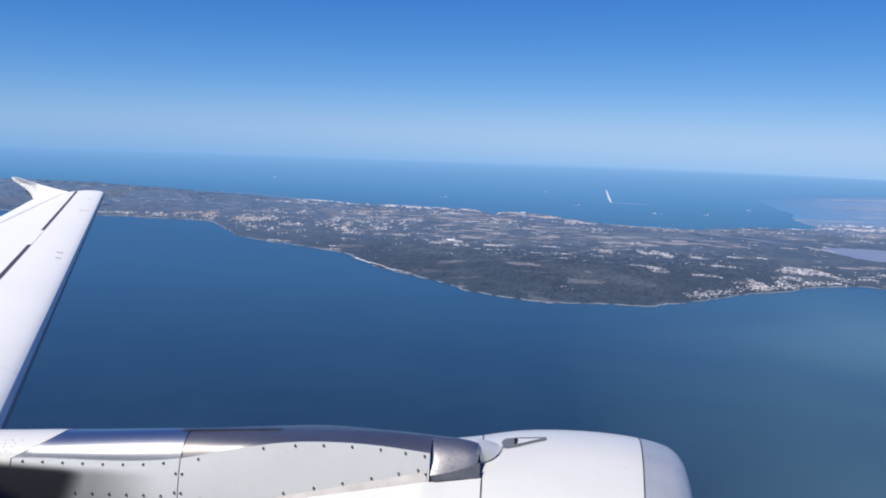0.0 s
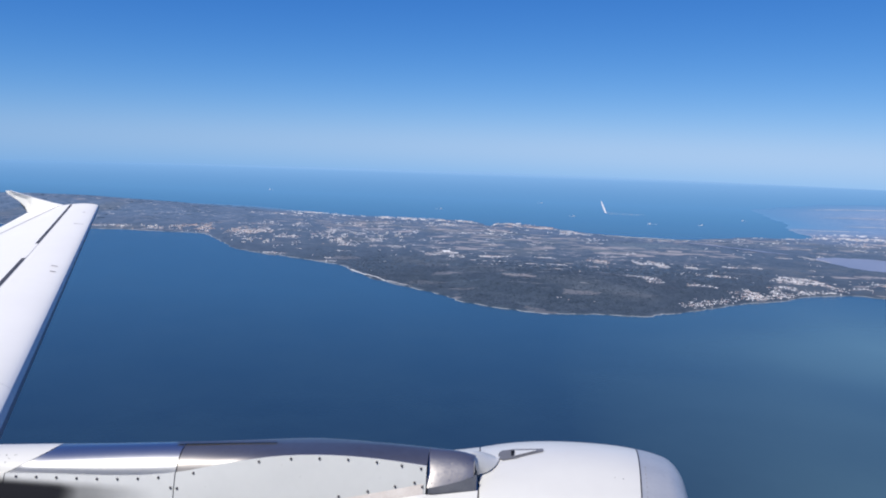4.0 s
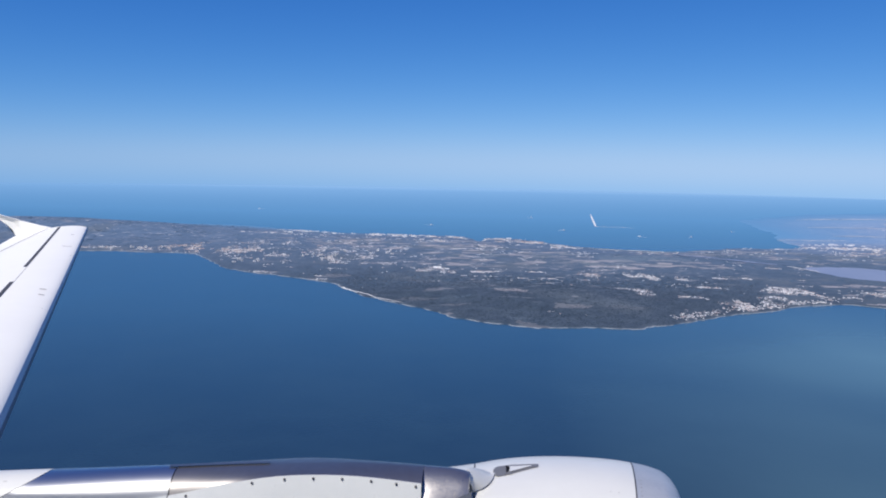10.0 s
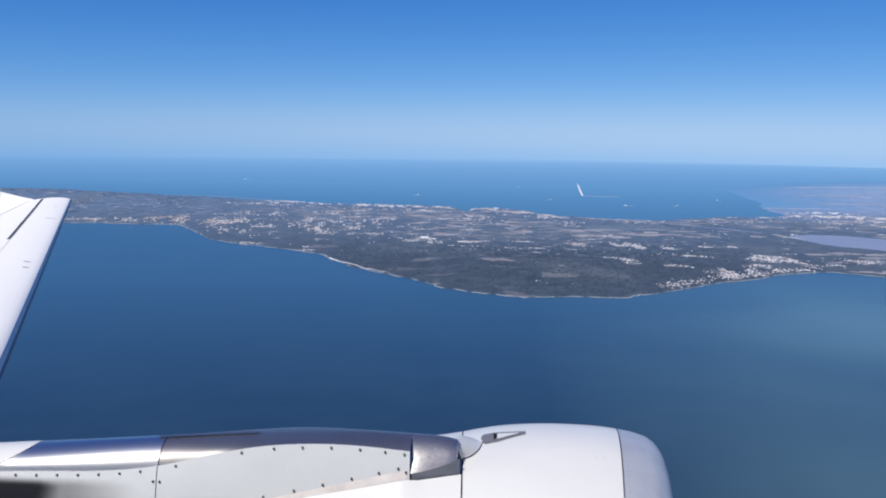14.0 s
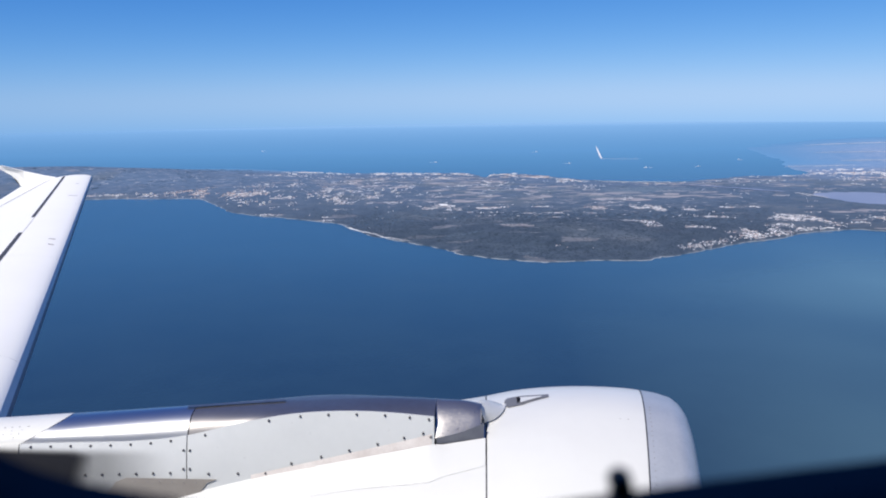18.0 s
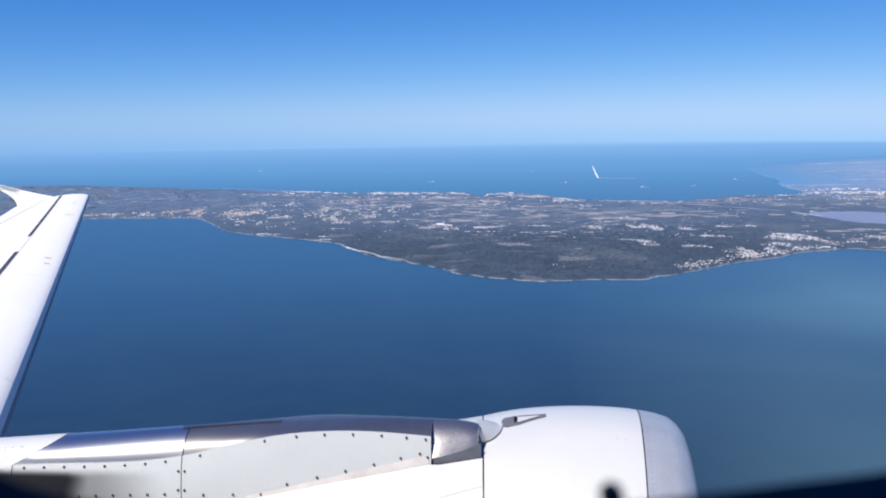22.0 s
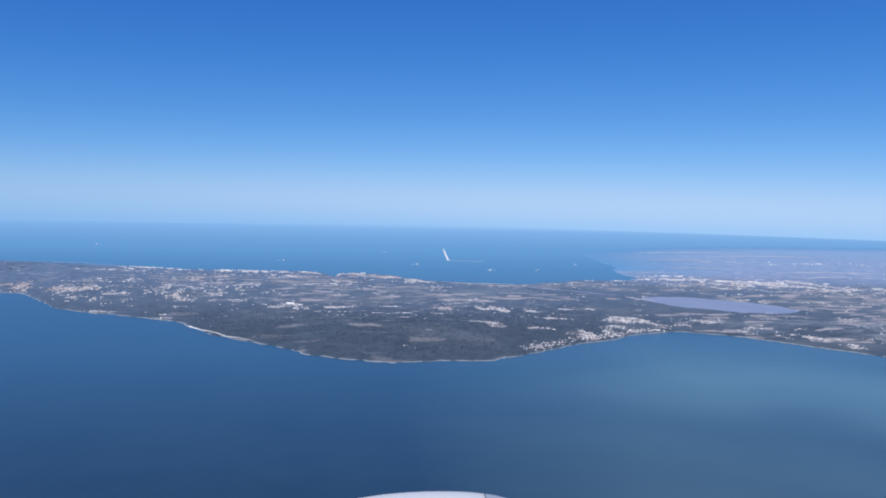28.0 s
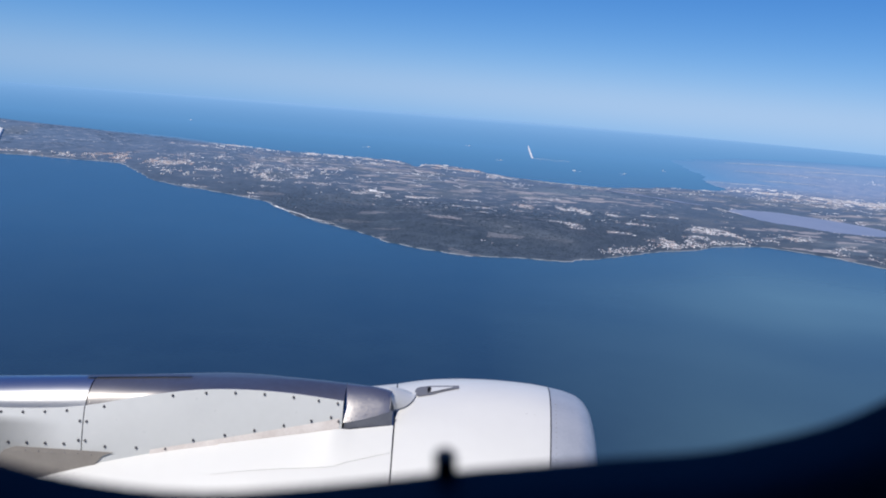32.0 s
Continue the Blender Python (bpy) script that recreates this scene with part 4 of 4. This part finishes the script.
wet = nt.nodes.new("ShaderNodeAttribute")
wet.attribute_name = "marsh"
col = mixed(nt, ramp(nt, wet.outputs["Fac"], 0.0, 1.0, 0.85), col, (0.115, 0.165, 0.215))
flats = nt.nodes.new("ShaderNodeAttribute")
flats.attribute_name = "flats"
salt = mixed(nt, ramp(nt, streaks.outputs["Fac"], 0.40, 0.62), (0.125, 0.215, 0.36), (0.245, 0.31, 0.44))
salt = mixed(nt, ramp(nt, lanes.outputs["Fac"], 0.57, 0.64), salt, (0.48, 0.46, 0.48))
# the farther flats take on a painted haze blue
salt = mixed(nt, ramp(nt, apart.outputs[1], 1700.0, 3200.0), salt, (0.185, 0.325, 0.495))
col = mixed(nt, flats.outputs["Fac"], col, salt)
col = mixed(nt, sand, col, (0.46, 0.48, 0.50))
edge_haze = nt.nodes.new("ShaderNodeMath")
edge_haze.operation = 'MULTIPLY'
nt.links.new(ramp(nt, apart.outputs[1], 1560.0, 1750.0), edge_haze.inputs[0])
nt.links.new(ramp(nt, dist.outputs["Fac"], 300.0, 20.0, 1.0), edge_haze.inputs[1])
col = mixed(nt, edge_haze.outputs[0], col, (0.100, 0.250, 0.425))      # far shore edges painted into the hazy sea tone
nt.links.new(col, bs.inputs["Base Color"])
bs.inputs["Roughness"].default_value = 0.95
bs.inputs["Specular IOR Level"].default_value = 0.1
# bluish sheen lifts grazing views in place of haze
bs.inputs["Sheen Weight"].default_value = 0.12
bs.inputs["Sheen Roughness"].default_value = 0.6
bs.inputs["Sheen Tint"].default_value = (0.75, 0.85, 1, 1)
gb = node(nt, "ShaderNodeBump", [(tiny.outputs["Fac"], "Height")], Strength=0.35, Distance=0.5)
nt.links.new(gb.outputs[0], bs.inputs["Normal"])
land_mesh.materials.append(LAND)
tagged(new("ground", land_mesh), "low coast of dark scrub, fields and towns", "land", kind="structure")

# ---- lagoons, sand spit ----
def flat_patch(name, cx, cy, la, lb, turn, z, mat, label, category, rough=0.12, seed=0.0):
    bm = bmesh.new()
    vs = []
    for k in range(96):
        u = 2 * math.pi * k / 96
        w = 1 + rough * noise.noise(Vector((math.cos(u) * 1.6 + seed, math.sin(u) * 1.6, seed)))
        x, y = la * w * math.cos(u), lb * w * math.sin(u)
        c, s = math.cos(radians(turn)), math.sin(radians(turn))
        vs.append(bm.verts.new((cx + x * c - y * s, cy + x * s + y * c, z)))
    bm.faces.new(vs)
    bmesh.ops.triangulate(bm, faces=bm.faces[:])
    return tagged(part(name, bm, mat, None, "", False), label, category, kind="structure")


LAGOON_WATER = material("pale lagoon water", (0.20, 0.25, 0.36), 0.5, 0, (0.25, 0.29, 0.40), 0.01, 0, 1, 0.8, spec=0.3)
SAND = material("bright beach sand", (0.74, 0.74, 0.75), 0.9, 0, (0.52, 0.52, 0.53), 0.05, 0, 1, 0.8, spec=0.1)
FOAM = material("white surf", (0.6, 0.63, 0.66), 0.8)
flat_patch("water_lagoon", *LAGOON[:2], LAGOON[2] * 1.25, LAGOON[3] * 1.25, LAGOON[4], 0.35, LAGOON_WATER, "pale lilac salt lagoon", "lagoon", 0.1, 2.0)


def draped(name, points, widths, lift, mat, label, category):
    """A ribbon of ground laid along a smooth line."""
    xs = np.array(points, float)
    ts = np.linspace(0, 1, len(xs))
    fx, fy, fw = curve(ts, xs[:, 0]), curve(ts, xs[:, 1]), curve(ts, widths)
    rows = []
    n = 80
    cs = [Vector((fx(k / n), fy(k / n), 0)) for k in range(n + 1)]
    for k in range(n + 1):
        d = (cs[min(k + 1, n)] - cs[max(k - 1, 0)]).normalized()
        side = Vector((-d.y, d.x, 0)) * fw(k / n) * (0.7 + 0.6 * abs(noise.noise(Vector((k * 0.21, 3.0, 0)))))
        pts = [cs[k] + side, cs[k], cs[k] - side]
        zs = height_at(np.array([p.x for p in pts]), np.array([p.y for p in pts]))
        rows.append([(p.x, p.y, max(float(z), 0.0) + lift * (1.4 if i == 1 else 1.0)) for i, (p, z) in enumerate(zip(pts, zs))])
    return tagged(part(name, shell(rows), mat), label, category, kind="structure")


draped("ground_spit", [(294, 1963), (308, 2090), (323, 2221), (338, 2350), (352, 2470)], [2.6, 3, 3, 2.4, 1.0], 0.5, SAND, "thin white sand spit far out", "sand spit")
draped("ground_spit", [(294, 1963), (318, 1951), (345, 1947), (385, 1945)], [2.4, 1.8, 1.4, 0.5], 0.5, SAND, "low tail of the sand spit", "sand spit")
draped("ground_beach", [(-166, 910), (-158, 900), (-136, 870), (-108, 837), (-80, 812)], [0.4, 1.3, 0.9, 0.6, 0.2], 0.12, SAND, "pale curved beach below the scrub", "beach")
draped("ground_beach", [(640, 1680), (680, 1678), (720, 1676), (790, 1690)], [1, 4, 4, 2], 0.5, SAND, "bright sand bar at the harbour mouth", "beach")
draped("water_salt_pan", [(330, 1322), (363, 1300), (402, 1272), (440, 1244), (470, 1226)], [2, 7, 6, 8, 3], 0.5, LAGOON_WATER, "narrow lilac salt pan in the heath", "salt pan")
draped("water_salt_pan", [(210, 1395), (260, 1388), (330, 1385)], [2, 5, 2], 0.5, SAND, "pale strip of salt ground", "salt pan")
draped("ground_beach", [(478, 1206), (490, 1190), (500, 1168), (504, 1150)], [1.5, 4, 4, 0.8], 0.6, SAND, "white salt shore of the lagoon", "beach")

BANK = material("pale salt flats", (0.56, 0.58, 0.62), 0.9, 0, (0.40, 0.45, 0.52), 0.01, 0, 1, 0.9, spec=0.1)
for line, wide in (([(960, 2380), (1080, 2440), (1250, 2480), (1420, 2470)], [3, 9, 11, 4]), ([(1150, 2250), (1300, 2320), (1450, 2330), (1600, 2290)], [3, 9, 11, 4]),
                   ([(860, 2060), (950, 2085), (1050, 2085), (1150, 2060)], [2, 7, 6, 2]), ([(810, 1800), (880, 1812), (940, 1808), (1000, 1790)], [2, 6, 5, 2]),
                   ([(1050, 1700), (1160, 1722), (1280, 1720), (1400, 1690)], [2, 7, 8, 3]), ([(1000, 1560), (1080, 1575), (1160, 1570), (1240, 1550)], [2, 6, 6, 2])):
    draped("ground_flat", line, wide, 0.5, BANK, "long pale salt flat in the far delta", "salt flat")

# ---- towns ----
WALLS = [material("lime-washed walls", (0.80, 0.79, 0.80), 0.85, 0, (0.6, 0.58, 0.58), 0.3, 0, 1, 0.8),
         material("sand-coloured walls", (0.44, 0.40, 0.40), 0.85, 0, (0.36, 0.33, 0.34), 0.3, 0, 1, 0.8)]
ROOFS = [material("terracotta tiles", (0.42, 0.28, 0.24), 0.85, 0, (0.33, 0.24, 0.22), 0.4, 0, 1, 0.9),
         material("grey roofs", (0.42, 0.42, 0.42), 0.8, 0, (0.3, 0.3, 0.3), 0.3, 0, 1, 0.8),
         material("white roofs", (0.84, 0.84, 0.84), 0.7, 0, (0.62, 0.62, 0.62), 0.2, 0, 1, 0.8)]
# leaf colours shifted to blue for haze, more so inland
LEAVES = material("pine and scrub leaves", (0.037, 0.058, 0.085), 0.9, 0, (0.052, 0.076, 0.104), 0.05, 0, 1, 0.9, spec=0.1)
HEATH = material("heath bushes in a hazy blue", (0.070, 0.115, 0.176), 0.9, 0, (0.096, 0.146, 0.214), 0.05, 0, 1, 0.9, spec=0.1)
rng = np.random.default_rng(4)


def stuff_mesh(name, verts, faces, mats, slots, label, category, group=""):
    me = bpy.data.meshes.new(name)
    me.from_pydata(verts, [], faces)
    for m in mats:
        me.materials.append(m)
    me.polygons.foreach_set("material_index", slots)
    return tagged(new(name, me), label, category, group, "stuff")


def houses(cx, cy, hx, hy, share, old=False, loose=False):
    n = int(min(1900, 0.24 * hx * hy * share ** 1.2 * (900 / cy) ** 0.8)) + 12
    x = cx + hx * 1.15 * rng.uniform(-1, 1, n * 2)
    y = cy + hy * 1.15 * rng.uniform(-1, 1, n * 2)
    keep = (rng.uniform(0, 1, n * 2) < (share if loose else np.clip(density(x, y) * 1.6, 0, 1))) & (shore(x, y) > 2)
    x, y = x[keep], y[keep]
    if not len(x):
        return
    z = height_at(x, y)
    verts, faces, slots = [], [], []
    far = max(1.0, cy / 1000)
    for a, b, c in zip(x, y, z):
        big = rng.lognormal(0, 0.35)
        w, d, h = rng.uniform(0.28, 0.75) * far * big, rng.uniform(0.25, 0.5) * far * big, rng.uniform(0.25, 0.5) * far
        if rng.uniform() < 0.10:
            w, d = w * 2.8, d * 1.6
        t = rng.normal(0.2, 0.5)
        ct, st = math.cos(t), math.sin(t)
        i = len(verts)
        for px, py, pz in ((-w, -d, -0.5), (w, -d, -0.5), (w, d, -0.5), (-w, d, -0.5), (-w, -d, h), (w, -d, h), (w, d, h), (-w, d, h), (-w, 0, h * 1.4), (w, 0, h * 1.4)):
            verts.append((a + px * ct - py * st, b + px * st + py * ct, c + pz))
        wall = 0 if rng.uniform() < (0.4 if old else 0.75) else 1
        roof = 2 + int(rng.choice(3, p=(0.75, 0.15, 0.1) if old else (0.36, 0.2, 0.44)))
        for f in ((0, 1, 5, 4), (2, 3, 7, 6), (1, 2, 6, 9, 5), (3, 0, 4, 8, 7)):
            faces.append([i + q for q in f])
            slots.append(wall)
        for f in ((4, 5, 9, 8), (6, 7, 8, 9)):
            faces.append([i + q for q in f])
            slots.append(roof)
    stuff_mesh("houses", verts, faces, WALLS + ROOFS, slots, "small white and sand-walled houses with tiled roofs", "houses", "coastal towns")


for k, t in enumerate(TOWNS):
    houses(*t, old=k < len(OLD_TOWNS))
for t in VILLAS:
    houses(*t, loose=True)


def farmsteads(n, x0, x1, y0, y1, label):
    """Single houses and greenhouses strewn along the lanes."""
    x, y = rng.uniform(x0, x1, n), rng.uniform(y0, y1, n)
    keep = (shore(x, y) > 8) & (fractal(x, y * 1.6, 34, 3, 91.0) > 0.36 - 0.14 * farmed(x, y)) & ~((x > -120) & (x < 220) & (y < 940))
    x, y = x[keep], y[keep]
    z = height_at(x, y)
    verts, faces, slots = [], [], []
    for a, b, c in zip(x, y, z):
        far = b / 1000
        w, d, h, t = rng.uniform(0.4, 1.9) * far, rng.uniform(0.25, 0.6) * far, rng.uniform(0.2, 0.45) * far, rng.normal(0.1, 0.3)
        ct, st, i = math.cos(t), math.sin(t), len(verts)
        for px, py, pz in ((-w, -d, -0.5), (w, -d, -0.5), (w, d, -0.5), (-w, d, -0.5), (-w, -d, h), (w, -d, h), (w, d, h), (-w, d, h)):
            verts.append((a + px * ct - py * st, b + px * st + py * ct, c + pz))
        for f, slot in (((0, 1, 5, 4), 0), ((1, 2, 6, 5), 0), ((2, 3, 7, 6), 0), ((3, 0, 4, 7), 0), ((4, 5, 6, 7), 2 + int(rng.choice(3, p=(0.25, 0.25, 0.5))))):
            faces.append([i + q for q in f])
            slots.append(slot)
    stuff_mesh("farm_houses", verts, faces, WALLS + ROOFS, slots, label, "houses")


farmsteads(4200, -420, 420, 860, 1560, "scattered pale farm houses and greenhouses between woods")
farmsteads(4200, 420, 1200, 650, 1600, "scattered pale houses round the lagoon")
# ---- apartment blocks, sheds, tanks ----
WINDOW_BAND = material("dark window bands", (0.09, 0.10, 0.12), 0.3)


def apartment_block(w, d, h, floors):
    ob = thing("apartment_block", "white slab apartment block with dark window bands", "building", (0, 0, 0), "apartment blocks on the hill")
    part("body", box((w, d, h + 1), (0, 0, h / 2 - 0.5), 0.03), WALLS[0], ob, "", False)
    part("roof", box((w * 0.96, d * 0.94, 0.12), (0, 0, h + 0.06)), ROOFS[1], ob, "flat grey roof", False)
    for k in range(floors):
        part("window_band", box((w * 0.9, 0.03, h / floors * 0.4), (0, -d / 2 - 0.012, h * (k + 0.5) / floors)), WINDOW_BAND, ob, "", False)
    return ob


def warehouse(w, d, h):
    ob = thing("warehouse", "long pale industrial shed with a low roof", "building", (0, 0, 0), "sheds along the shore")
    part("body", box((w, d, h + 1), (0, 0, h / 2 - 0.5), 0.03), WALLS[0], ob, "", False)
    bm = bmesh.new()
    vs = [bm.verts.new(p) for p in ((-w / 2, -d / 2, h), (w / 2, -d / 2, h), (w / 2, 0, h * 1.25), (-w / 2, 0, h * 1.25), (w / 2, d / 2, h), (-w / 2, d / 2, h))]
    for f in ((0, 1, 2, 3), (3, 2, 4, 5), (1, 4, 2), (0, 3, 5)):
        bm.faces.new([vs[q] for q in f])
    part("roof", bm, ROOFS[2], ob, "white sheet roof", False)
    return ob


def storage_tank(r, h):
    ob = thing("storage_tank", "round white storage tank with a shallow cone roof", "tank", (0, 0, 0), "tanks by the harbour")
    bm = bmesh.new()
    bmesh.ops.create_cone(bm, cap_ends=True, radius1=r, radius2=r, depth=h + 1, segments=24, matrix=pose(0, 0, h / 2 - 0.5))
    part("shell", bm, ROOFS[2], ob, "", False)
    bm = bmesh.new()
    bmesh.ops.create_cone(bm, cap_ends=False, radius1=r, radius2=0.0, depth=r * 0.2, segments=24, matrix=pose(0, 0, h + r * 0.1))
    part("roof", bm, ROOFS[1], ob, "", False)
    return ob


def place(ob, x, y, turn=0.0, first=[]):
    z = float(height_at(np.array([x]), np.array([y]))[0])
    m = pose(x, y, z, 0, 0, turn)
    if ob.name in first:
        return copy_thing(ob, m)
    first.append(ob.name)
    ob.matrix_basis = m
    return ob


block = apartment_block(3.4, 1.5, 3.0, 6)
low_block = apartment_block(5.5, 1.6, 1.6, 4)
for k in range(34):
    cx, cy, sx, sy = ((-255, 1165, 38, 26), (-330, 1110, 30, 22), (-180, 1235, 45, 25), (-560, 1255, 35, 8))[k % 4]
    x, y = cx + sx * rng.uniform(-1, 1), cy + sy * rng.uniform(-1, 1)
    if shore(np.array([x]), np.array([y]))[0] > 4:
        place(block if k % 3 else low_block, x, y, rng.uniform(-35, 35))
shed, long_shed = warehouse(5, 3, 1.0), warehouse(10, 4, 1.3)
for k in range(32):
    cx, cy, sx, sy = ((-300, 1575, 120, 25), (-120, 1545, 60, 10), (60, 1560, 60, 16), (760, 1570, 90, 20), (-40, 1075, 25, 8), (860, 1420, 130, 40), (1250, 2050, 200, 60))[k % 7]
    x, y = cx + sx * rng.uniform(-1, 1), cy + sy * rng.uniform(-1, 1)
    if shore(np.array([x]), np.array([y]))[0] > 6:
        place(long_shed if k % 2 else shed, x, y, rng.uniform(-20, 20))
tank = storage_tank(2.2, 1.4)
for k in range(16):
    cx, cy, sx, sy = ((90, 1565, 45, 10), (-230, 1590, 60, 8), (720, 1600, 50, 16))[k % 3]
    x, y = cx + sx * rng.uniform(-1, 1), cy + sy * rng.uniform(-1, 1)
    if shore(np.array([x]), np.array([y]))[0] > 5:
        place(tank, x, y)

# ---- boats with wakes on the far water ----
def boat(length):
    ob = thing("ship", "small white ship under way with a short wake", "ship", (0, 0, 0), "ships in the gulf")
    n = 12
    rows = []
    for lift, s in ((0.0, 0.8), (0.09, 1.0)):
        ring_pts = []
        for k in range(2 * n):
            u = k / n if k < n else (2 * n - k) / n
            wid = 0.16 * math.sin(math.pi * min(1, u * 0.85 + 0.15)) * (1 if k < n else -1)
            ring_pts.append(((u - 0.5) * length * s, wid * length * 0.8 * s, lift * length))
        rows.append(ring_pts)
    part("hull", shell(rows, True), ROOFS[2], ob)
    part("deckhouse", box((length * 0.25, length * 0.13, length * 0.16), (-length * 0.15, 0, length * 0.15), 0.05), WALLS[0], ob, "", False)
    bm = bmesh.new()
    vs = [bm.verts.new(p) for p in ((length * 0.3, 0, 0.06), (-length * 1.6, length * 0.22, 0.06), (-length * 1.9, 0, 0.06), (-length * 1.6, -length * 0.22, 0.06))]
    bm.faces.new(vs)
    part("wake", bm, FOAM, ob, "white foam wake", False)
    return ob


ship = boat(9.0)
for k, (x, y, turn) in enumerate(((200, 1830, 20), (350, 1700, 170), (-120, 1900, 10), (610, 1890, 100), (150, 2250, 30), (-700, 2400, 160), (470, 1720, 45))):
    m = pose(x, y, 0.05, 0, 0, turn)
    if k:
        copy_thing(ship, m)
    else:
        ship.matrix_basis = m

# ---- woods ----
base = bmesh.new()
bmesh.ops.create_icosphere(base, subdivisions=1, radius=1.0)
ico_v = np.array([v.co[:] for v in base.verts])
ico_f = np.array([[v.index for v in f.verts] for f in base.faces])
base.free()


def woods(name, x0, x1, y0, y1, n, size, label, mat=LEAVES, bare=-0.05):
    x, y = rng.uniform(x0, x1, n), rng.uniform(y0, y1, n)
    cover = fractal(x, y, 45, 4, 21.0)
    keep = (shore(x, y) > 4) & (density(x, y) < 0.25) & (farmed(x, y) < rng.uniform(0.1, 0.9, n)) & (rng.uniform(0, 1, n) < np.clip(np.minimum(y1 - y, np.minimum(x - x0, x1 - x)) / 110, 0, 1)) & (cover > bare + 0.12 * rng.normal(0, 1, n))
    x, y = x[keep], y[keep]
    if not len(x):
        return
    z = height_at(x, y)
    s = size * rng.lognormal(-0.15, 0.4, len(x))
    v = ico_v[None] * s[:, None, None] * rng.uniform(0.7, 1.3, (len(x), len(ico_v), 1)) * np.array([1.0, 1.0, 0.09])
    v = v + np.stack([x, y, z + s * 0.06], -1)[:, None]
    f = ico_f[None] + (np.arange(len(x)) * len(ico_v))[:, None, None]
    me = bpy.data.meshes.new(name)
    me.from_pydata(v.reshape(-1, 3).tolist(), [], f.reshape(-1, 3).tolist())
    me.materials.append(mat)
    tagged(new(name, me), label, "woodland", "", "stuff")


woods("woodland", -260, 380, 715, 1080, 52000, 0.75, "dark pine scrub over the near headland", LEAVES, -0.4)
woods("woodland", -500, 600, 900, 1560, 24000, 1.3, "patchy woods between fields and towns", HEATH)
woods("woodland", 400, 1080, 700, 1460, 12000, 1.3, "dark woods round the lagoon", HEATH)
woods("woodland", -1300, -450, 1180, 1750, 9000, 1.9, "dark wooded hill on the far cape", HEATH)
